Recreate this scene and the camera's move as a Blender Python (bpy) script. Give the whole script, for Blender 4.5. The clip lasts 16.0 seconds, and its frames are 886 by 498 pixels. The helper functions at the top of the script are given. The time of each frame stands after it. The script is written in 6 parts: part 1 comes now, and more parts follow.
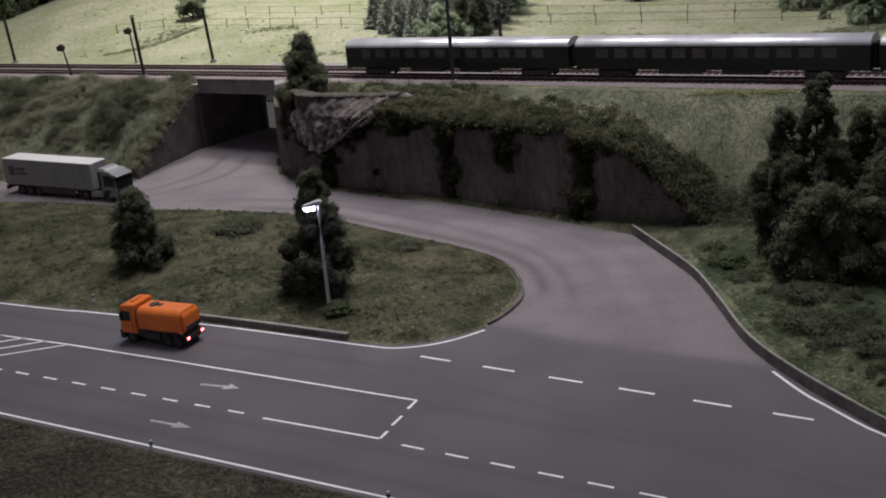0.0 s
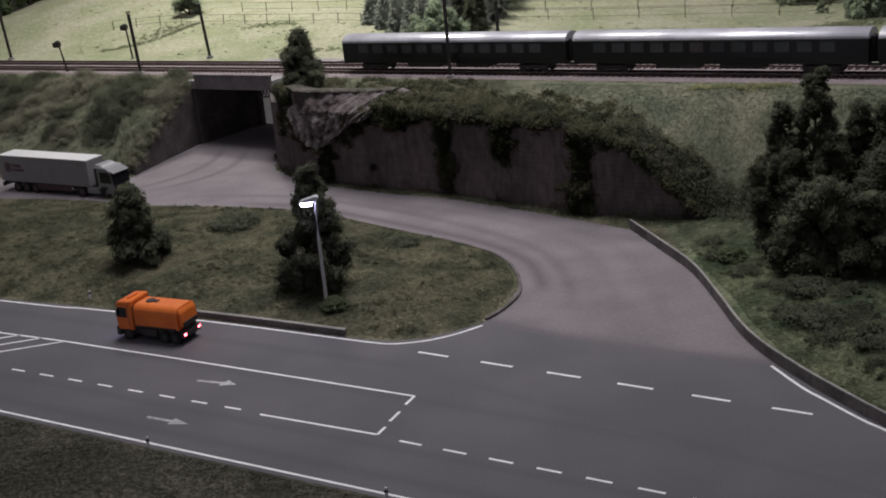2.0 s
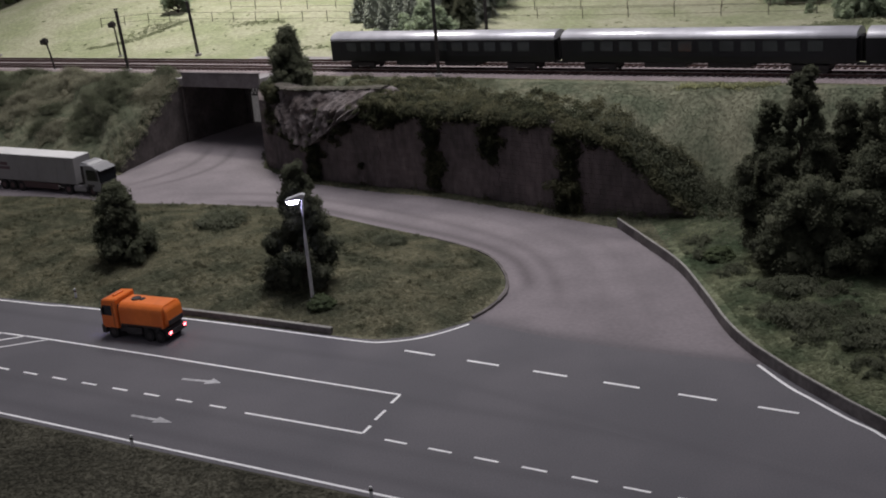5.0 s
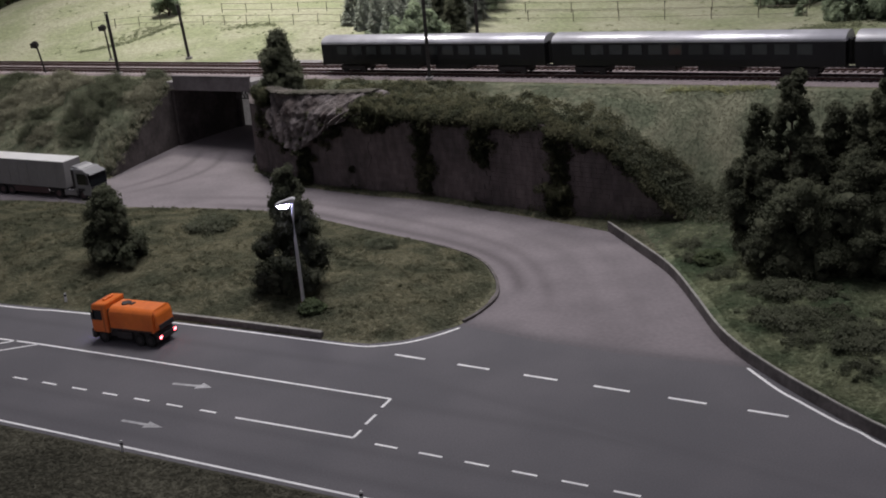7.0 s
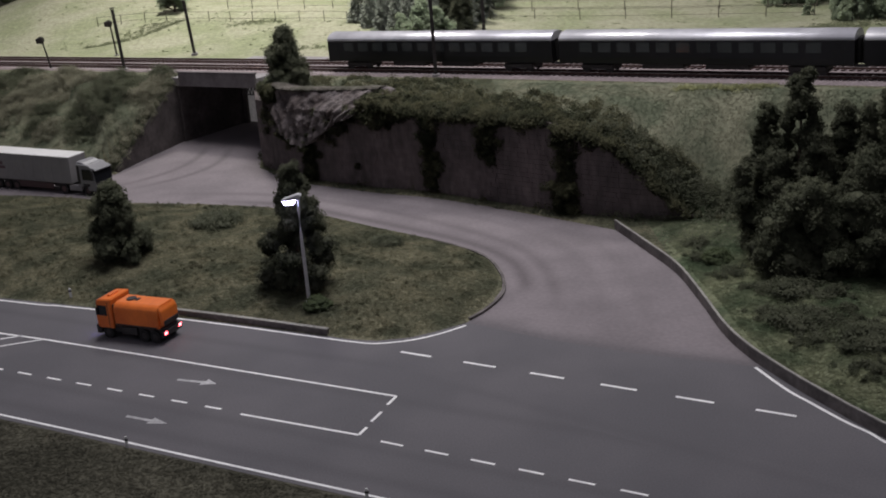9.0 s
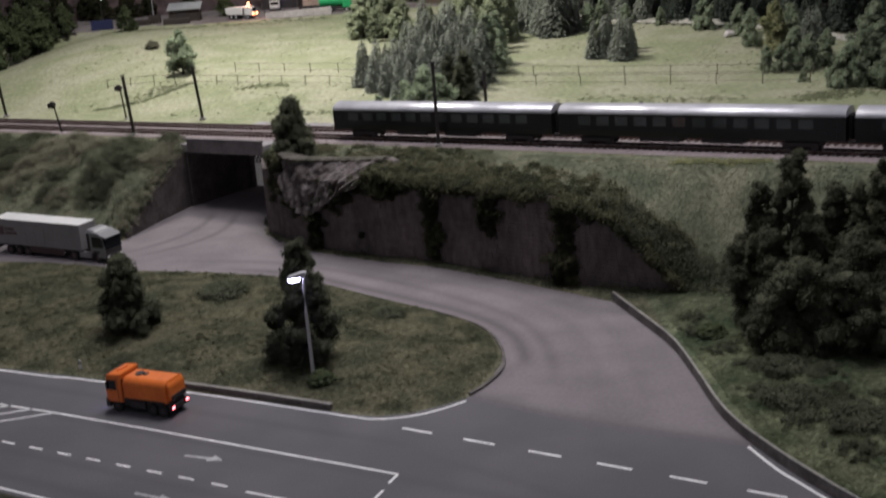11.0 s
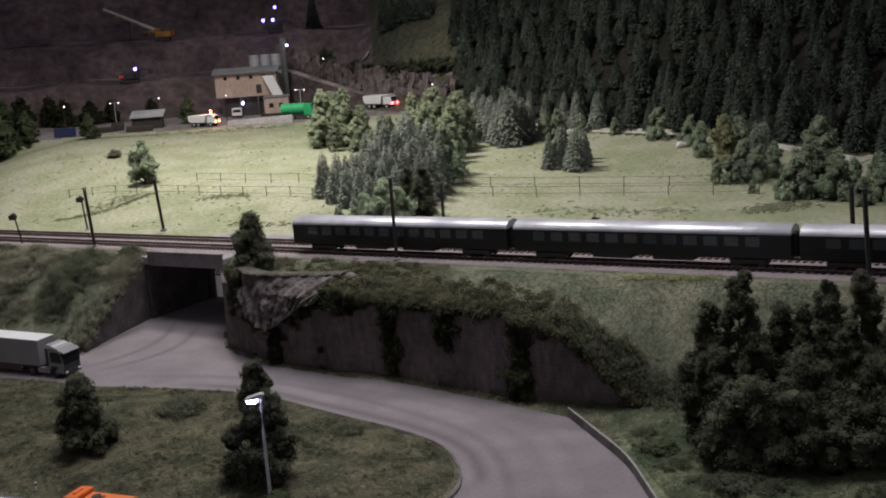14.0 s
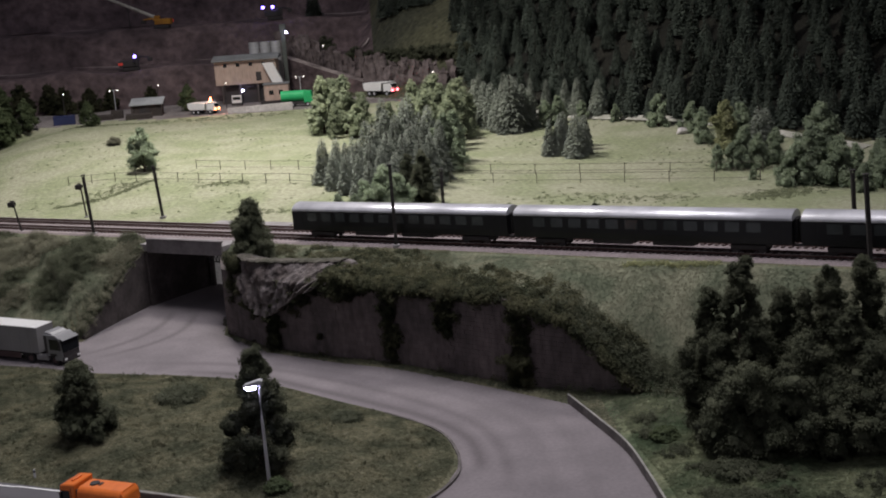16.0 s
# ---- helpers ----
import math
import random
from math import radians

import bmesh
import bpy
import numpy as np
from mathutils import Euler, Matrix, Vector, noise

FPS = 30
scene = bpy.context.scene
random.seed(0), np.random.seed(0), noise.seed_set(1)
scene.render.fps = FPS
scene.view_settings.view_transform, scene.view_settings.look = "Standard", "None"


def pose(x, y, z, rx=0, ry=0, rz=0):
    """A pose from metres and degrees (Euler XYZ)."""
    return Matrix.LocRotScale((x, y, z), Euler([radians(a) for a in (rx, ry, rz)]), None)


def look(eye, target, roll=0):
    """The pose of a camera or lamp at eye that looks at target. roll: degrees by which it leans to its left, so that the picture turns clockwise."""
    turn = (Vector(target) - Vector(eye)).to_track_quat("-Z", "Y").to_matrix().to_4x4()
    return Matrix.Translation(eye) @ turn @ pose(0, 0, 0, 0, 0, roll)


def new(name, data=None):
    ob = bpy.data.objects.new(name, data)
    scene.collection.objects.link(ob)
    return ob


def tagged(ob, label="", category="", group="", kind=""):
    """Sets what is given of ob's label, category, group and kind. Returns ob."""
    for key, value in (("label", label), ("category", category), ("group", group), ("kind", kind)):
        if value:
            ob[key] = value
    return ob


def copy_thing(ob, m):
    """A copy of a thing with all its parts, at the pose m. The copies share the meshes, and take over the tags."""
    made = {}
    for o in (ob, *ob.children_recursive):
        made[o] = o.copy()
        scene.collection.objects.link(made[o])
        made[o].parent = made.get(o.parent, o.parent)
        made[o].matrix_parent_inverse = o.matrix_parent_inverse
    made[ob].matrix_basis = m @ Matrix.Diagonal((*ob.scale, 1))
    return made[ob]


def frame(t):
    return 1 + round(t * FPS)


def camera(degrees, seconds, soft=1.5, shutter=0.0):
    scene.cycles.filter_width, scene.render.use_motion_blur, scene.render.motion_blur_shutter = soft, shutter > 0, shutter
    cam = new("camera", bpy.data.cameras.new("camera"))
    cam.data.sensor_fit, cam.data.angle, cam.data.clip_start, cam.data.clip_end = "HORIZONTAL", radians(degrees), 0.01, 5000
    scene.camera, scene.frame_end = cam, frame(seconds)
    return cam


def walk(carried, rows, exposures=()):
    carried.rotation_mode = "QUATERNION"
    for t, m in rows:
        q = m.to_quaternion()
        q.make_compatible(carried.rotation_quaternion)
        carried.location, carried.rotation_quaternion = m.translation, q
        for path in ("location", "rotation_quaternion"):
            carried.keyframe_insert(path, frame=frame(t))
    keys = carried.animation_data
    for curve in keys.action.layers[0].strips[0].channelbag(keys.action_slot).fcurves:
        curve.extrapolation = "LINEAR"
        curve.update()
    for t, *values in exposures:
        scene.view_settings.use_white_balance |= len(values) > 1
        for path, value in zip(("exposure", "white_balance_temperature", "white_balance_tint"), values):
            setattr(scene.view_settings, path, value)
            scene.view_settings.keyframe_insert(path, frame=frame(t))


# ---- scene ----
# A model railway in 1:87. Plans below are in full-size metres; K turns them into the model's own metres.
K = 1 / 87
cam = camera(40.4, 16.0, soft=1.9, shutter=0.5)
ROWS = [  # seconds, eye x y z (full-size metres), yaw, pitch, roll
    (0, 0.00, 0.00, 32.89, 0.00, -18.50, -4.50),
    (0.5, -0.03, 0.09, 33.00, 0.19, -18.45, -4.53),
    (1, 0.10, 0.28, 32.82, 0.14, -18.44, -4.65),
    (1.5, 0.17, 0.36, 32.65, 0.00, -18.55, -4.72),
    (2, 0.04, 0.25, 32.72, -0.08, -18.68, -4.65),
    (2.5, 0.05, 0.24, 32.78, 0.08, -18.71, -4.57),
    (3, 0.25, 0.42, 32.69, 0.09, -18.65, -4.64),
    (3.5, 0.29, 0.56, 32.56, -0.11, -18.69, -4.75),
    (4, 0.30, 0.49, 32.54, -0.31, -18.74, -4.59),
    (6.5, 0.38, 0.46, 32.58, -0.80, -18.70, -4.36),
    (7, 0.45, 0.46, 32.68, -0.94, -18.68, -4.36),
    (7.5, 0.46, 0.61, 32.52, -0.97, -18.70, -4.36),
    (8, 0.40, 0.82, 32.40, -1.06, -18.76, -4.22),
    (10.5, 0.15, 0.21, 33.39, -0.31, -18.36, -4.01),
    (11, 0.69, -0.74, 35.53, -0.66, -16.65, -4.05),
    (11.5, 0.85, -1.04, 36.50, -1.21, -14.80, -4.19),
    (12, 1.16, -1.42, 37.60, -1.76, -13.48, -4.04),
    (12.5, 1.46, -1.86, 38.16, -2.07, -12.28, -3.16),
    (13, 1.46, -2.20, 38.28, -2.39, -11.82, -3.55),
    (13.5, 1.58, -1.88, 37.99, -2.60, -11.83, -3.92),
    (14, 1.32, -2.04, 37.84, -2.80, -12.25, -3.75),
    (14.5, 1.25, -1.90, 37.64, -2.78, -12.51, -3.79),
    (15, 1.29, -1.73, 37.60, -2.67, -12.72, -3.47),
    (15.5, 1.47, -1.60, 37.67, -2.67, -12.78, -3.64),
    (16, 1.49, -1.65, 37.54, -2.70, -12.80, -3.85),
]


def view(x, y, z, yaw, pitch, roll):
    a, b = radians(yaw), radians(pitch)
    eye = Vector((x, y, z)) * K
    return look(eye, eye + Vector((-math.sin(a) * math.cos(b), math.cos(a) * math.cos(b), math.sin(b))), roll)


walk(cam, [(r[0], view(*r[1:])) for r in ROWS])

# ---- light: a dim hall, lamps under the ceiling over the meadow ----
world = bpy.data.worlds.new("hall")
scene.world = world
world.use_nodes = True
world.node_tree.nodes["Background"].inputs[0].default_value = (0.62, 0.6, 0.72, 1)
world.node_tree.nodes["Background"].inputs[1].default_value = 0.25


def ceiling_lamp(name, at, target, size, watts, color, beam=180):
    lamp = new(name, bpy.data.lights.new(name, "AREA"))
    lamp.data.shape, lamp.data.size, lamp.data.energy, lamp.data.color = "DISK", size * K, watts, color
    lamp.data.spread = radians(beam)
    lamp.matrix_world = look(Vector(at) * K, Vector(target) * K)
    return lamp


ceiling_lamp("ceiling_lamp_meadow", (-30, 194, 100), (-8, 204, 8), 24, 9.3, (1.0, 0.955, 0.93), 128)
ceiling_lamp("ceiling_lamp_road", (8, 116, 118), (2, 98, 0), 60, 5.5, (0.94, 0.905, 0.95), 110)


# ---- materials ----
def material(name, color, rough=0.8, metal=0.0, vary=0.25, scale=2.0, second=None, mixscale=0.2, bump=0.0, emit=0.0, spec=0.3, rand=0.0, coords="Object", streak=None, soft=0.0, wear=None, each=0.0):
    """A procedural material: base colour with grain, large blotches towards a second colour, bump. Scales are per full-size metre."""
    m = bpy.data.materials.new(name)
    m.use_nodes = True
    t = m.node_tree
    n, l = t.nodes, t.links
    b = n["Principled BSDF"]
    b.inputs["Roughness"].default_value, b.inputs["Metallic"].default_value = rough, metal
    b.inputs["Specular IOR Level"].default_value = spec
    tc = n.new("ShaderNodeTexCoord") if coords == "Object" else n.new("ShaderNodeNewGeometry")
    co = tc.outputs["Object" if coords == "Object" else "Position"]
    mp = n.new("ShaderNodeMapping")
    mp.inputs["Scale"].default_value = tuple(v / K for v in (streak or (1, 1, 1)))
    l.new(co, mp.inputs[0])
    fine, big = n.new("ShaderNodeTexNoise"), n.new("ShaderNodeTexNoise")
    fine.inputs["Scale"].default_value, fine.inputs["Detail"].default_value = scale, 6
    big.inputs["Scale"].default_value, big.inputs["Detail"].default_value = mixscale, 3
    for k in (fine, big):
        l.new(mp.outputs[0], k.inputs["Vector"])
    ramp = n.new("ShaderNodeMapRange")
    ramp.inputs[1].default_value, ramp.inputs[2].default_value = 0.38, 0.62
    l.new(big.outputs["Fac"], ramp.inputs[0])
    mix = n.new("ShaderNodeMixRGB")
    mix.inputs[1].default_value = (*color, 1)
    mix.inputs[2].default_value = (*(second or [c * 0.75 for c in color]), 1)
    l.new(ramp.outputs[0], mix.inputs[0])
    val = n.new("ShaderNodeMapRange")
    val.inputs[1].default_value, val.inputs[2].default_value = 0.25, 0.75
    val.inputs[3].default_value, val.inputs[4].default_value = 1 - vary, 1 + vary
    l.new(fine.outputs["Fac"], val.inputs[0])
    hsv = n.new("ShaderNodeHueSaturation")
    if wear:
        worn, much = n.new("ShaderNodeMixRGB"), n.new("ShaderNodeAttribute")
        much.attribute_name = "wear"
        worn.inputs[2].default_value = (*wear, 1)
        l.new(much.outputs["Fac"], worn.inputs[0]), l.new(mix.outputs[0], worn.inputs[1]), l.new(worn.outputs[0], hsv.inputs["Color"])
    else:
        l.new(mix.outputs[0], hsv.inputs["Color"])
    last = val.outputs[0]
    if rand:
        geo = n.new("ShaderNodeNewGeometry")
        r = n.new("ShaderNodeMapRange")
        r.inputs[3].default_value, r.inputs[4].default_value = 1 - rand, 1 + rand
        l.new(geo.outputs["Random Per Island"], r.inputs[0])
        mu = n.new("ShaderNodeMath")
        mu.operation = "MULTIPLY"
        l.new(last, mu.inputs[0]), l.new(r.outputs[0], mu.inputs[1])
        last = mu.outputs[0]
    if each:
        who, r = n.new("ShaderNodeObjectInfo"), n.new("ShaderNodeMapRange")
        r.inputs[3].default_value, r.inputs[4].default_value = 1 - each, 1 + each
        l.new(who.outputs["Random"], r.inputs[0])
        mu = n.new("ShaderNodeMath")
        mu.operation = "MULTIPLY"
        l.new(last, mu.inputs[0]), l.new(r.outputs[0], mu.inputs[1])
        last = mu.outputs[0]
    l.new(last, hsv.inputs["Value"])
    l.new(hsv.outputs[0], b.inputs["Base Color"])
    if bump:
        bp = n.new("ShaderNodeBump")
        bp.inputs["Strength"].default_value, bp.inputs["Distance"].default_value = min(1.0, bump * 4), bump * K
        l.new(fine.outputs["Fac"], bp.inputs["Height"])
        l.new(bp.outputs[0], b.inputs["Normal"])
    if soft:
        geo = n.new("ShaderNodeNewGeometry")
        up = n.new("ShaderNodeVectorMath")
        up.operation = "MULTIPLY_ADD"
        up.inputs[1].default_value, up.inputs[2].default_value = (1 - soft,) * 3, (0, 0, soft)
        unit = n.new("ShaderNodeVectorMath")
        unit.operation = "NORMALIZE"
        l.new(geo.outputs["Normal"], up.inputs[0]), l.new(up.outputs[0], unit.inputs[0]), l.new(unit.outputs[0], b.inputs["Normal"])
        thin, both = n.new("ShaderNodeBsdfTranslucent"), n.new("ShaderNodeMixShader")
        both.inputs[0].default_value = 0.42
        l.new(hsv.outputs[0], thin.inputs["Color"]), l.new(b.outputs[0], both.inputs[1]), l.new(thin.outputs[0], both.inputs[2])
        l.new(both.outputs[0], n["Material Output"].inputs["Surface"])
    if emit:
        b.inputs["Emission Color"].default_value = (*color, 1)
        b.inputs["Emission Strength"].default_value = emit
    return m


ASPHALT = material("asphalt", (0.108, 0.104, 0.112), 0.75, vary=0.16, scale=9, second=(0.128, 0.122, 0.13), mixscale=0.12, bump=0.02, coords="P")
ASPHALT_WORN = material("worn_asphalt", (0.108, 0.104, 0.112), 0.75, vary=0.16, scale=9, second=(0.128, 0.122, 0.13), mixscale=0.12, bump=0.02, coords="P", wear=(0.083, 0.08, 0.086))
SIDE_ROAD = material("worn_road", (0.225, 0.2, 0.207), 0.9, vary=0.11, scale=3, second=(0.185, 0.165, 0.171), mixscale=0.2, bump=0.04, coords="P")
SIDE_WORN = material("tyre_worn_road", (0.225, 0.2, 0.207), 0.88, vary=0.11, scale=3, second=(0.185, 0.165, 0.171), mixscale=0.2, bump=0.04, coords="P", wear=(0.118, 0.103, 0.107))
SIDE_SEAM = material("tarred_seam", (0.225, 0.2, 0.207), 0.85, vary=0.11, scale=3, second=(0.185, 0.165, 0.171), mixscale=0.2, bump=0.03, coords="P", wear=(0.135, 0.124, 0.13))
WHITE_LINE = material("road_paint", (0.92, 0.92, 0.9), 0.6, vary=0.06, scale=4, second=(0.78, 0.78, 0.77), mixscale=1.0, coords="P")
GRASS = material("static_grass", (0.09, 0.095, 0.061), 0.95, vary=0.5, scale=3.0, second=(0.18, 0.173, 0.112), mixscale=0.34, bump=0.3, spec=0.1, coords="P")
MEADOW = material("meadow", (0.372, 0.372, 0.262), 0.95, vary=0.26, scale=1.6, second=(0.285, 0.31, 0.186), mixscale=0.11, bump=0.25, spec=0.1, coords="P")
QUARRY = material("quarry_rock", (0.151, 0.11, 0.109), 0.95, vary=0.5, scale=0.5, second=(0.087, 0.064, 0.065), mixscale=0.08, bump=1.0, coords="P")
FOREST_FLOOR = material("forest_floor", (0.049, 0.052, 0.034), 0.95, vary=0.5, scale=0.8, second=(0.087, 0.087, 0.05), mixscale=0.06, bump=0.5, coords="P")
# near-black needle litter: the shade under the firs is put into its colour
SHADED_LITTER = material("shaded_litter", (0.011, 0.011, 0.008), 0.95, vary=0.5, scale=1.5, second=(0.019, 0.018, 0.013), mixscale=0.1, bump=0.3, coords="P")
GRAVEL = material("gravel_yard", (0.27, 0.243, 0.23), 0.95, vary=0.4, scale=2, second=(0.162, 0.142, 0.135), mixscale=0.12, bump=0.1, coords="P")
SAND_PATH = material("sandy_path", (0.56, 0.54, 0.48), 0.95, vary=0.3, scale=2, second=(0.42, 0.41, 0.34), mixscale=0.3, coords="P")
TUFT = material("grass_blades", (0.09, 0.096, 0.061), 0.95, vary=0.35, scale=2, second=(0.184, 0.177, 0.114), mixscale=0.34, rand=0.22, spec=0.1, coords="P", soft=0.85)
ROUGH_GRASS = material("rough_grass", (0.076, 0.101, 0.058), 0.95, vary=0.4, scale=2.0, second=(0.183, 0.197, 0.12), mixscale=0.22, bump=0.3, spec=0.1, coords="P")
TUFT_ROUGH = material("rough_grass_blades", (0.076, 0.101, 0.058), 0.95, vary=0.35, scale=2, second=(0.188, 0.204, 0.124), mixscale=0.22, rand=0.25, spec=0.1, coords="P", soft=0.85)
BANK_GRASS = material("bank_grass", (0.108, 0.122, 0.08), 0.95, vary=0.4, scale=3.0, second=(0.176, 0.178, 0.122), mixscale=0.25, bump=0.08, spec=0.1, coords="P")
TUFT_BANK = material("bank_grass_blades", (0.112, 0.128, 0.086), 0.95, vary=0.3, scale=2, second=(0.188, 0.189, 0.131), mixscale=0.25, rand=0.25, spec=0.1, coords="P", soft=0.8)
TUFT_PALE = material("pale_grass_blades", (0.372, 0.372, 0.262), 0.95, vary=0.26, scale=1.6, second=(0.285, 0.31, 0.186), mixscale=0.11, rand=0.16, spec=0.1, coords="P", soft=0.94)
TRAILER = material("trailer_side", (0.26, 0.252, 0.252), 0.45, vary=0.06, scale=1.5, second=(0.227, 0.22, 0.22), mixscale=0.4)
ORANGE = material("orange_paint", (0.85, 0.2, 0.03), 0.35, vary=0.06, scale=3, second=(0.75, 0.16, 0.025), mixscale=0.5, spec=0.5)
GREEN_PAINT = material("green_paint", (0.039, 0.52, 0.182), 0.5, vary=0.1, scale=3)
RED_PAINT = material("dark_red_paint", (0.17, 0.015, 0.03), 0.4, vary=0.12, scale=2)
COACH_GREEN = material("coach_paint", (0.014, 0.014, 0.015), 0.3, vary=0.15, scale=2, spec=0.5)
COACH_ROOF = material("coach_roof", (0.66, 0.66, 0.69), 0.3, 0.25, vary=0.08, scale=1.0, second=(0.5, 0.5, 0.53), mixscale=0.3, spec=0.7)
PANE = material("coach_pane", (0.07, 0.077, 0.077), 0.1, vary=0.05, spec=0.7)
PLASTER = material("timber_cladding", (0.48, 0.375, 0.31), 0.8, vary=0.2, scale=3, second=(0.4, 0.31, 0.255), mixscale=0.3, streak=(1, 1, 0.2))
ROOF_GREY = material("roof_sheet", (0.2, 0.21, 0.21), 0.6, vary=0.2, scale=2)
SILO = material("silo_sheet", (0.5, 0.5, 0.5), 0.5, 0.3, vary=0.1, scale=2)
YELLOW_PAINT = material("yellow_paint", (0.42, 0.2, 0.025), 0.5, vary=0.15, scale=2, second=(0.3, 0.13, 0.02), mixscale=0.5)
BLUE_PAINT = material("blue_paint", (0.035, 0.045, 0.12), 0.5, vary=0.1, scale=2)
GREEN_STEEL = material("green_grey_steel", (0.1, 0.11, 0.1), 0.6, vary=0.2, scale=3)
BALLAST = material("ballast", (0.29, 0.245, 0.245), 0.95, vary=0.4, scale=9, second=(0.24, 0.2, 0.2), mixscale=0.3, bump=0.15, coords="P")
SLEEPER = material("sleeper", (0.09, 0.065, 0.06), 0.85, vary=0.3, scale=4)
RAIL = material("rail_steel", (0.72, 0.68, 0.68), 0.34, 0.85, vary=0.2, scale=5)
RAIL_SIDE = material("rusty_rail", (0.13, 0.07, 0.06), 0.7, vary=0.3, scale=5)
VERGE_GRASS = material("verge_grass", (0.066, 0.064, 0.047), 0.95, vary=0.4, scale=2.0, second=(0.12, 0.115, 0.085), mixscale=0.15, bump=0.3, spec=0.1, coords="P")
TUFT_VERGE = material("verge_grass_blades", (0.066, 0.064, 0.047), 0.95, vary=0.35, scale=2, second=(0.12, 0.115, 0.085), mixscale=0.15, rand=0.25, spec=0.1, coords="P", soft=0.85)
STONE = material("wall_stone", (0.122, 0.099, 0.096), 0.9, vary=0.35, scale=1.6, second=(0.083, 0.069, 0.067), mixscale=0.22, bump=0.1, rand=0.1, coords="P", streak=(1, 1, 0.4))
MORTAR = material("wall_mortar", (0.115, 0.096, 0.092), 0.95, vary=0.3, scale=1.6, second=(0.09, 0.076, 0.072), mixscale=0.22, bump=0.05, coords="P", streak=(1, 1, 0.16))
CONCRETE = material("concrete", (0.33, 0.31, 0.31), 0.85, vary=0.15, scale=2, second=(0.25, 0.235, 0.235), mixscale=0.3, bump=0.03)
GIRDER = material("weathered_girder", (0.185, 0.168, 0.168), 0.85, vary=0.18, scale=2, second=(0.145, 0.13, 0.13), mixscale=0.3, bump=0.03)
ROCK = material("rock", (0.172, 0.152, 0.148), 0.9, vary=0.5, scale=1.6, second=(0.089, 0.073, 0.068), mixscale=0.5, bump=0.5, streak=(1, 1, 0.35))
LEAF = material("leaves", (0.093, 0.121, 0.061), 0.8, vary=0.25, scale=2, second=(0.135, 0.165, 0.084), mixscale=0.5, rand=0.16, spec=0.15, soft=0.6, each=0.2)
LEAF_OLIVE = material("dark_olive_leaves", (0.093, 0.103, 0.065), 0.8, vary=0.25, scale=2, second=(0.13, 0.138, 0.092), mixscale=0.5, rand=0.2, spec=0.15, soft=0.82)
LEAF_YELLOW = material("yellow_green_leaves", (0.39, 0.397, 0.215), 0.8, vary=0.25, scale=2, second=(0.299, 0.319, 0.169), mixscale=0.5, rand=0.16, spec=0.15, soft=0.6)
LEAF_DARK = material("dark_leaves", (0.084, 0.093, 0.059), 0.8, vary=0.25, scale=2, second=(0.124, 0.131, 0.085), mixscale=0.5, rand=0.16, spec=0.15, soft=0.7, each=0.15)
LEAF_LIGHT = material("light_leaves", (0.384, 0.427, 0.271), 0.8, vary=0.3, scale=2, second=(0.244, 0.283, 0.181), mixscale=0.5, rand=0.16, spec=0.15, soft=0.6, each=0.15)
NEEDLE = material("needles", (0.384, 0.412, 0.341), 0.8, vary=0.3, scale=2, second=(0.23, 0.252, 0.209), mixscale=0.5, rand=0.16, spec=0.15, soft=0.6, each=0.18)
NEEDLE_DARK = material("dark_needles", (0.132, 0.157, 0.125), 0.8, vary=0.25, scale=2, second=(0.067, 0.082, 0.067), mixscale=0.4, rand=0.2, spec=0.15, soft=0.55, each=0.35)
TURF = material("dry_turf", (0.128, 0.116, 0.1), 0.95, vary=0.4, scale=3, second=(0.085, 0.083, 0.064), mixscale=0.4, bump=0.2, spec=0.1, coords="P")
LEAF_MEADOW = material("weeds", (0.324, 0.351, 0.216), 0.9, vary=0.3, scale=2, rand=0.3, spec=0.1, soft=0.5)
LEAF_BANK = material("olive_leaves", (0.208, 0.207, 0.146), 0.8, vary=0.25, scale=2, second=(0.253, 0.244, 0.175), mixscale=0.5, rand=0.2, spec=0.15, soft=0.82)
IVY = material("ivy", (0.048, 0.054, 0.03), 0.8, vary=0.35, scale=2, second=(0.112, 0.111, 0.063), mixscale=0.5, rand=0.2, spec=0.15, soft=0.82)
KERB_DARK = material("dark_wall", (0.164, 0.148, 0.141), 0.9, vary=0.25, scale=3, second=(0.107, 0.096, 0.092), mixscale=0.5, bump=0.05)
CAP = material("weathered_coping", (0.25, 0.24, 0.222), 0.85, vary=0.25, scale=4, second=(0.33, 0.32, 0.285), mixscale=0.6)
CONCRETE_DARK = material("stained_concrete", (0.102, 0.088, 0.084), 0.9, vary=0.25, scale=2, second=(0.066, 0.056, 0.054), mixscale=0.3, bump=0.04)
LEAF_MID = material("grey_green_leaves", (0.42, 0.487, 0.329), 0.8, vary=0.25, scale=2, second=(0.264, 0.321, 0.212), mixscale=0.5, rand=0.16, spec=0.15, soft=0.6, each=0.22)
MARK_FADED = material("faded_red", (0.133, 0.083, 0.095), 0.6, vary=0.1)
MARK_DARK = material("dark_red_brown", (0.1, 0.06, 0.06), 0.6, vary=0.1)
CAB_PAINT = material("silver_cab_paint", (0.32, 0.32, 0.328), 0.35, 0.2, vary=0.06)
PAINT_WORN = material("worn_road_paint", (0.504, 0.504, 0.504), 0.8, vary=0.3, scale=3, coords="P")
FENCE_WOOD = material("fence_wood", (0.17, 0.155, 0.12), 0.9, vary=0.2)
DARK_WOOD = material("dark_wood", (0.06, 0.05, 0.045), 0.85, vary=0.3, scale=3)
ROOF_PALE = material("pale_roof", (0.4, 0.42, 0.42), 0.6, vary=0.15, scale=2)
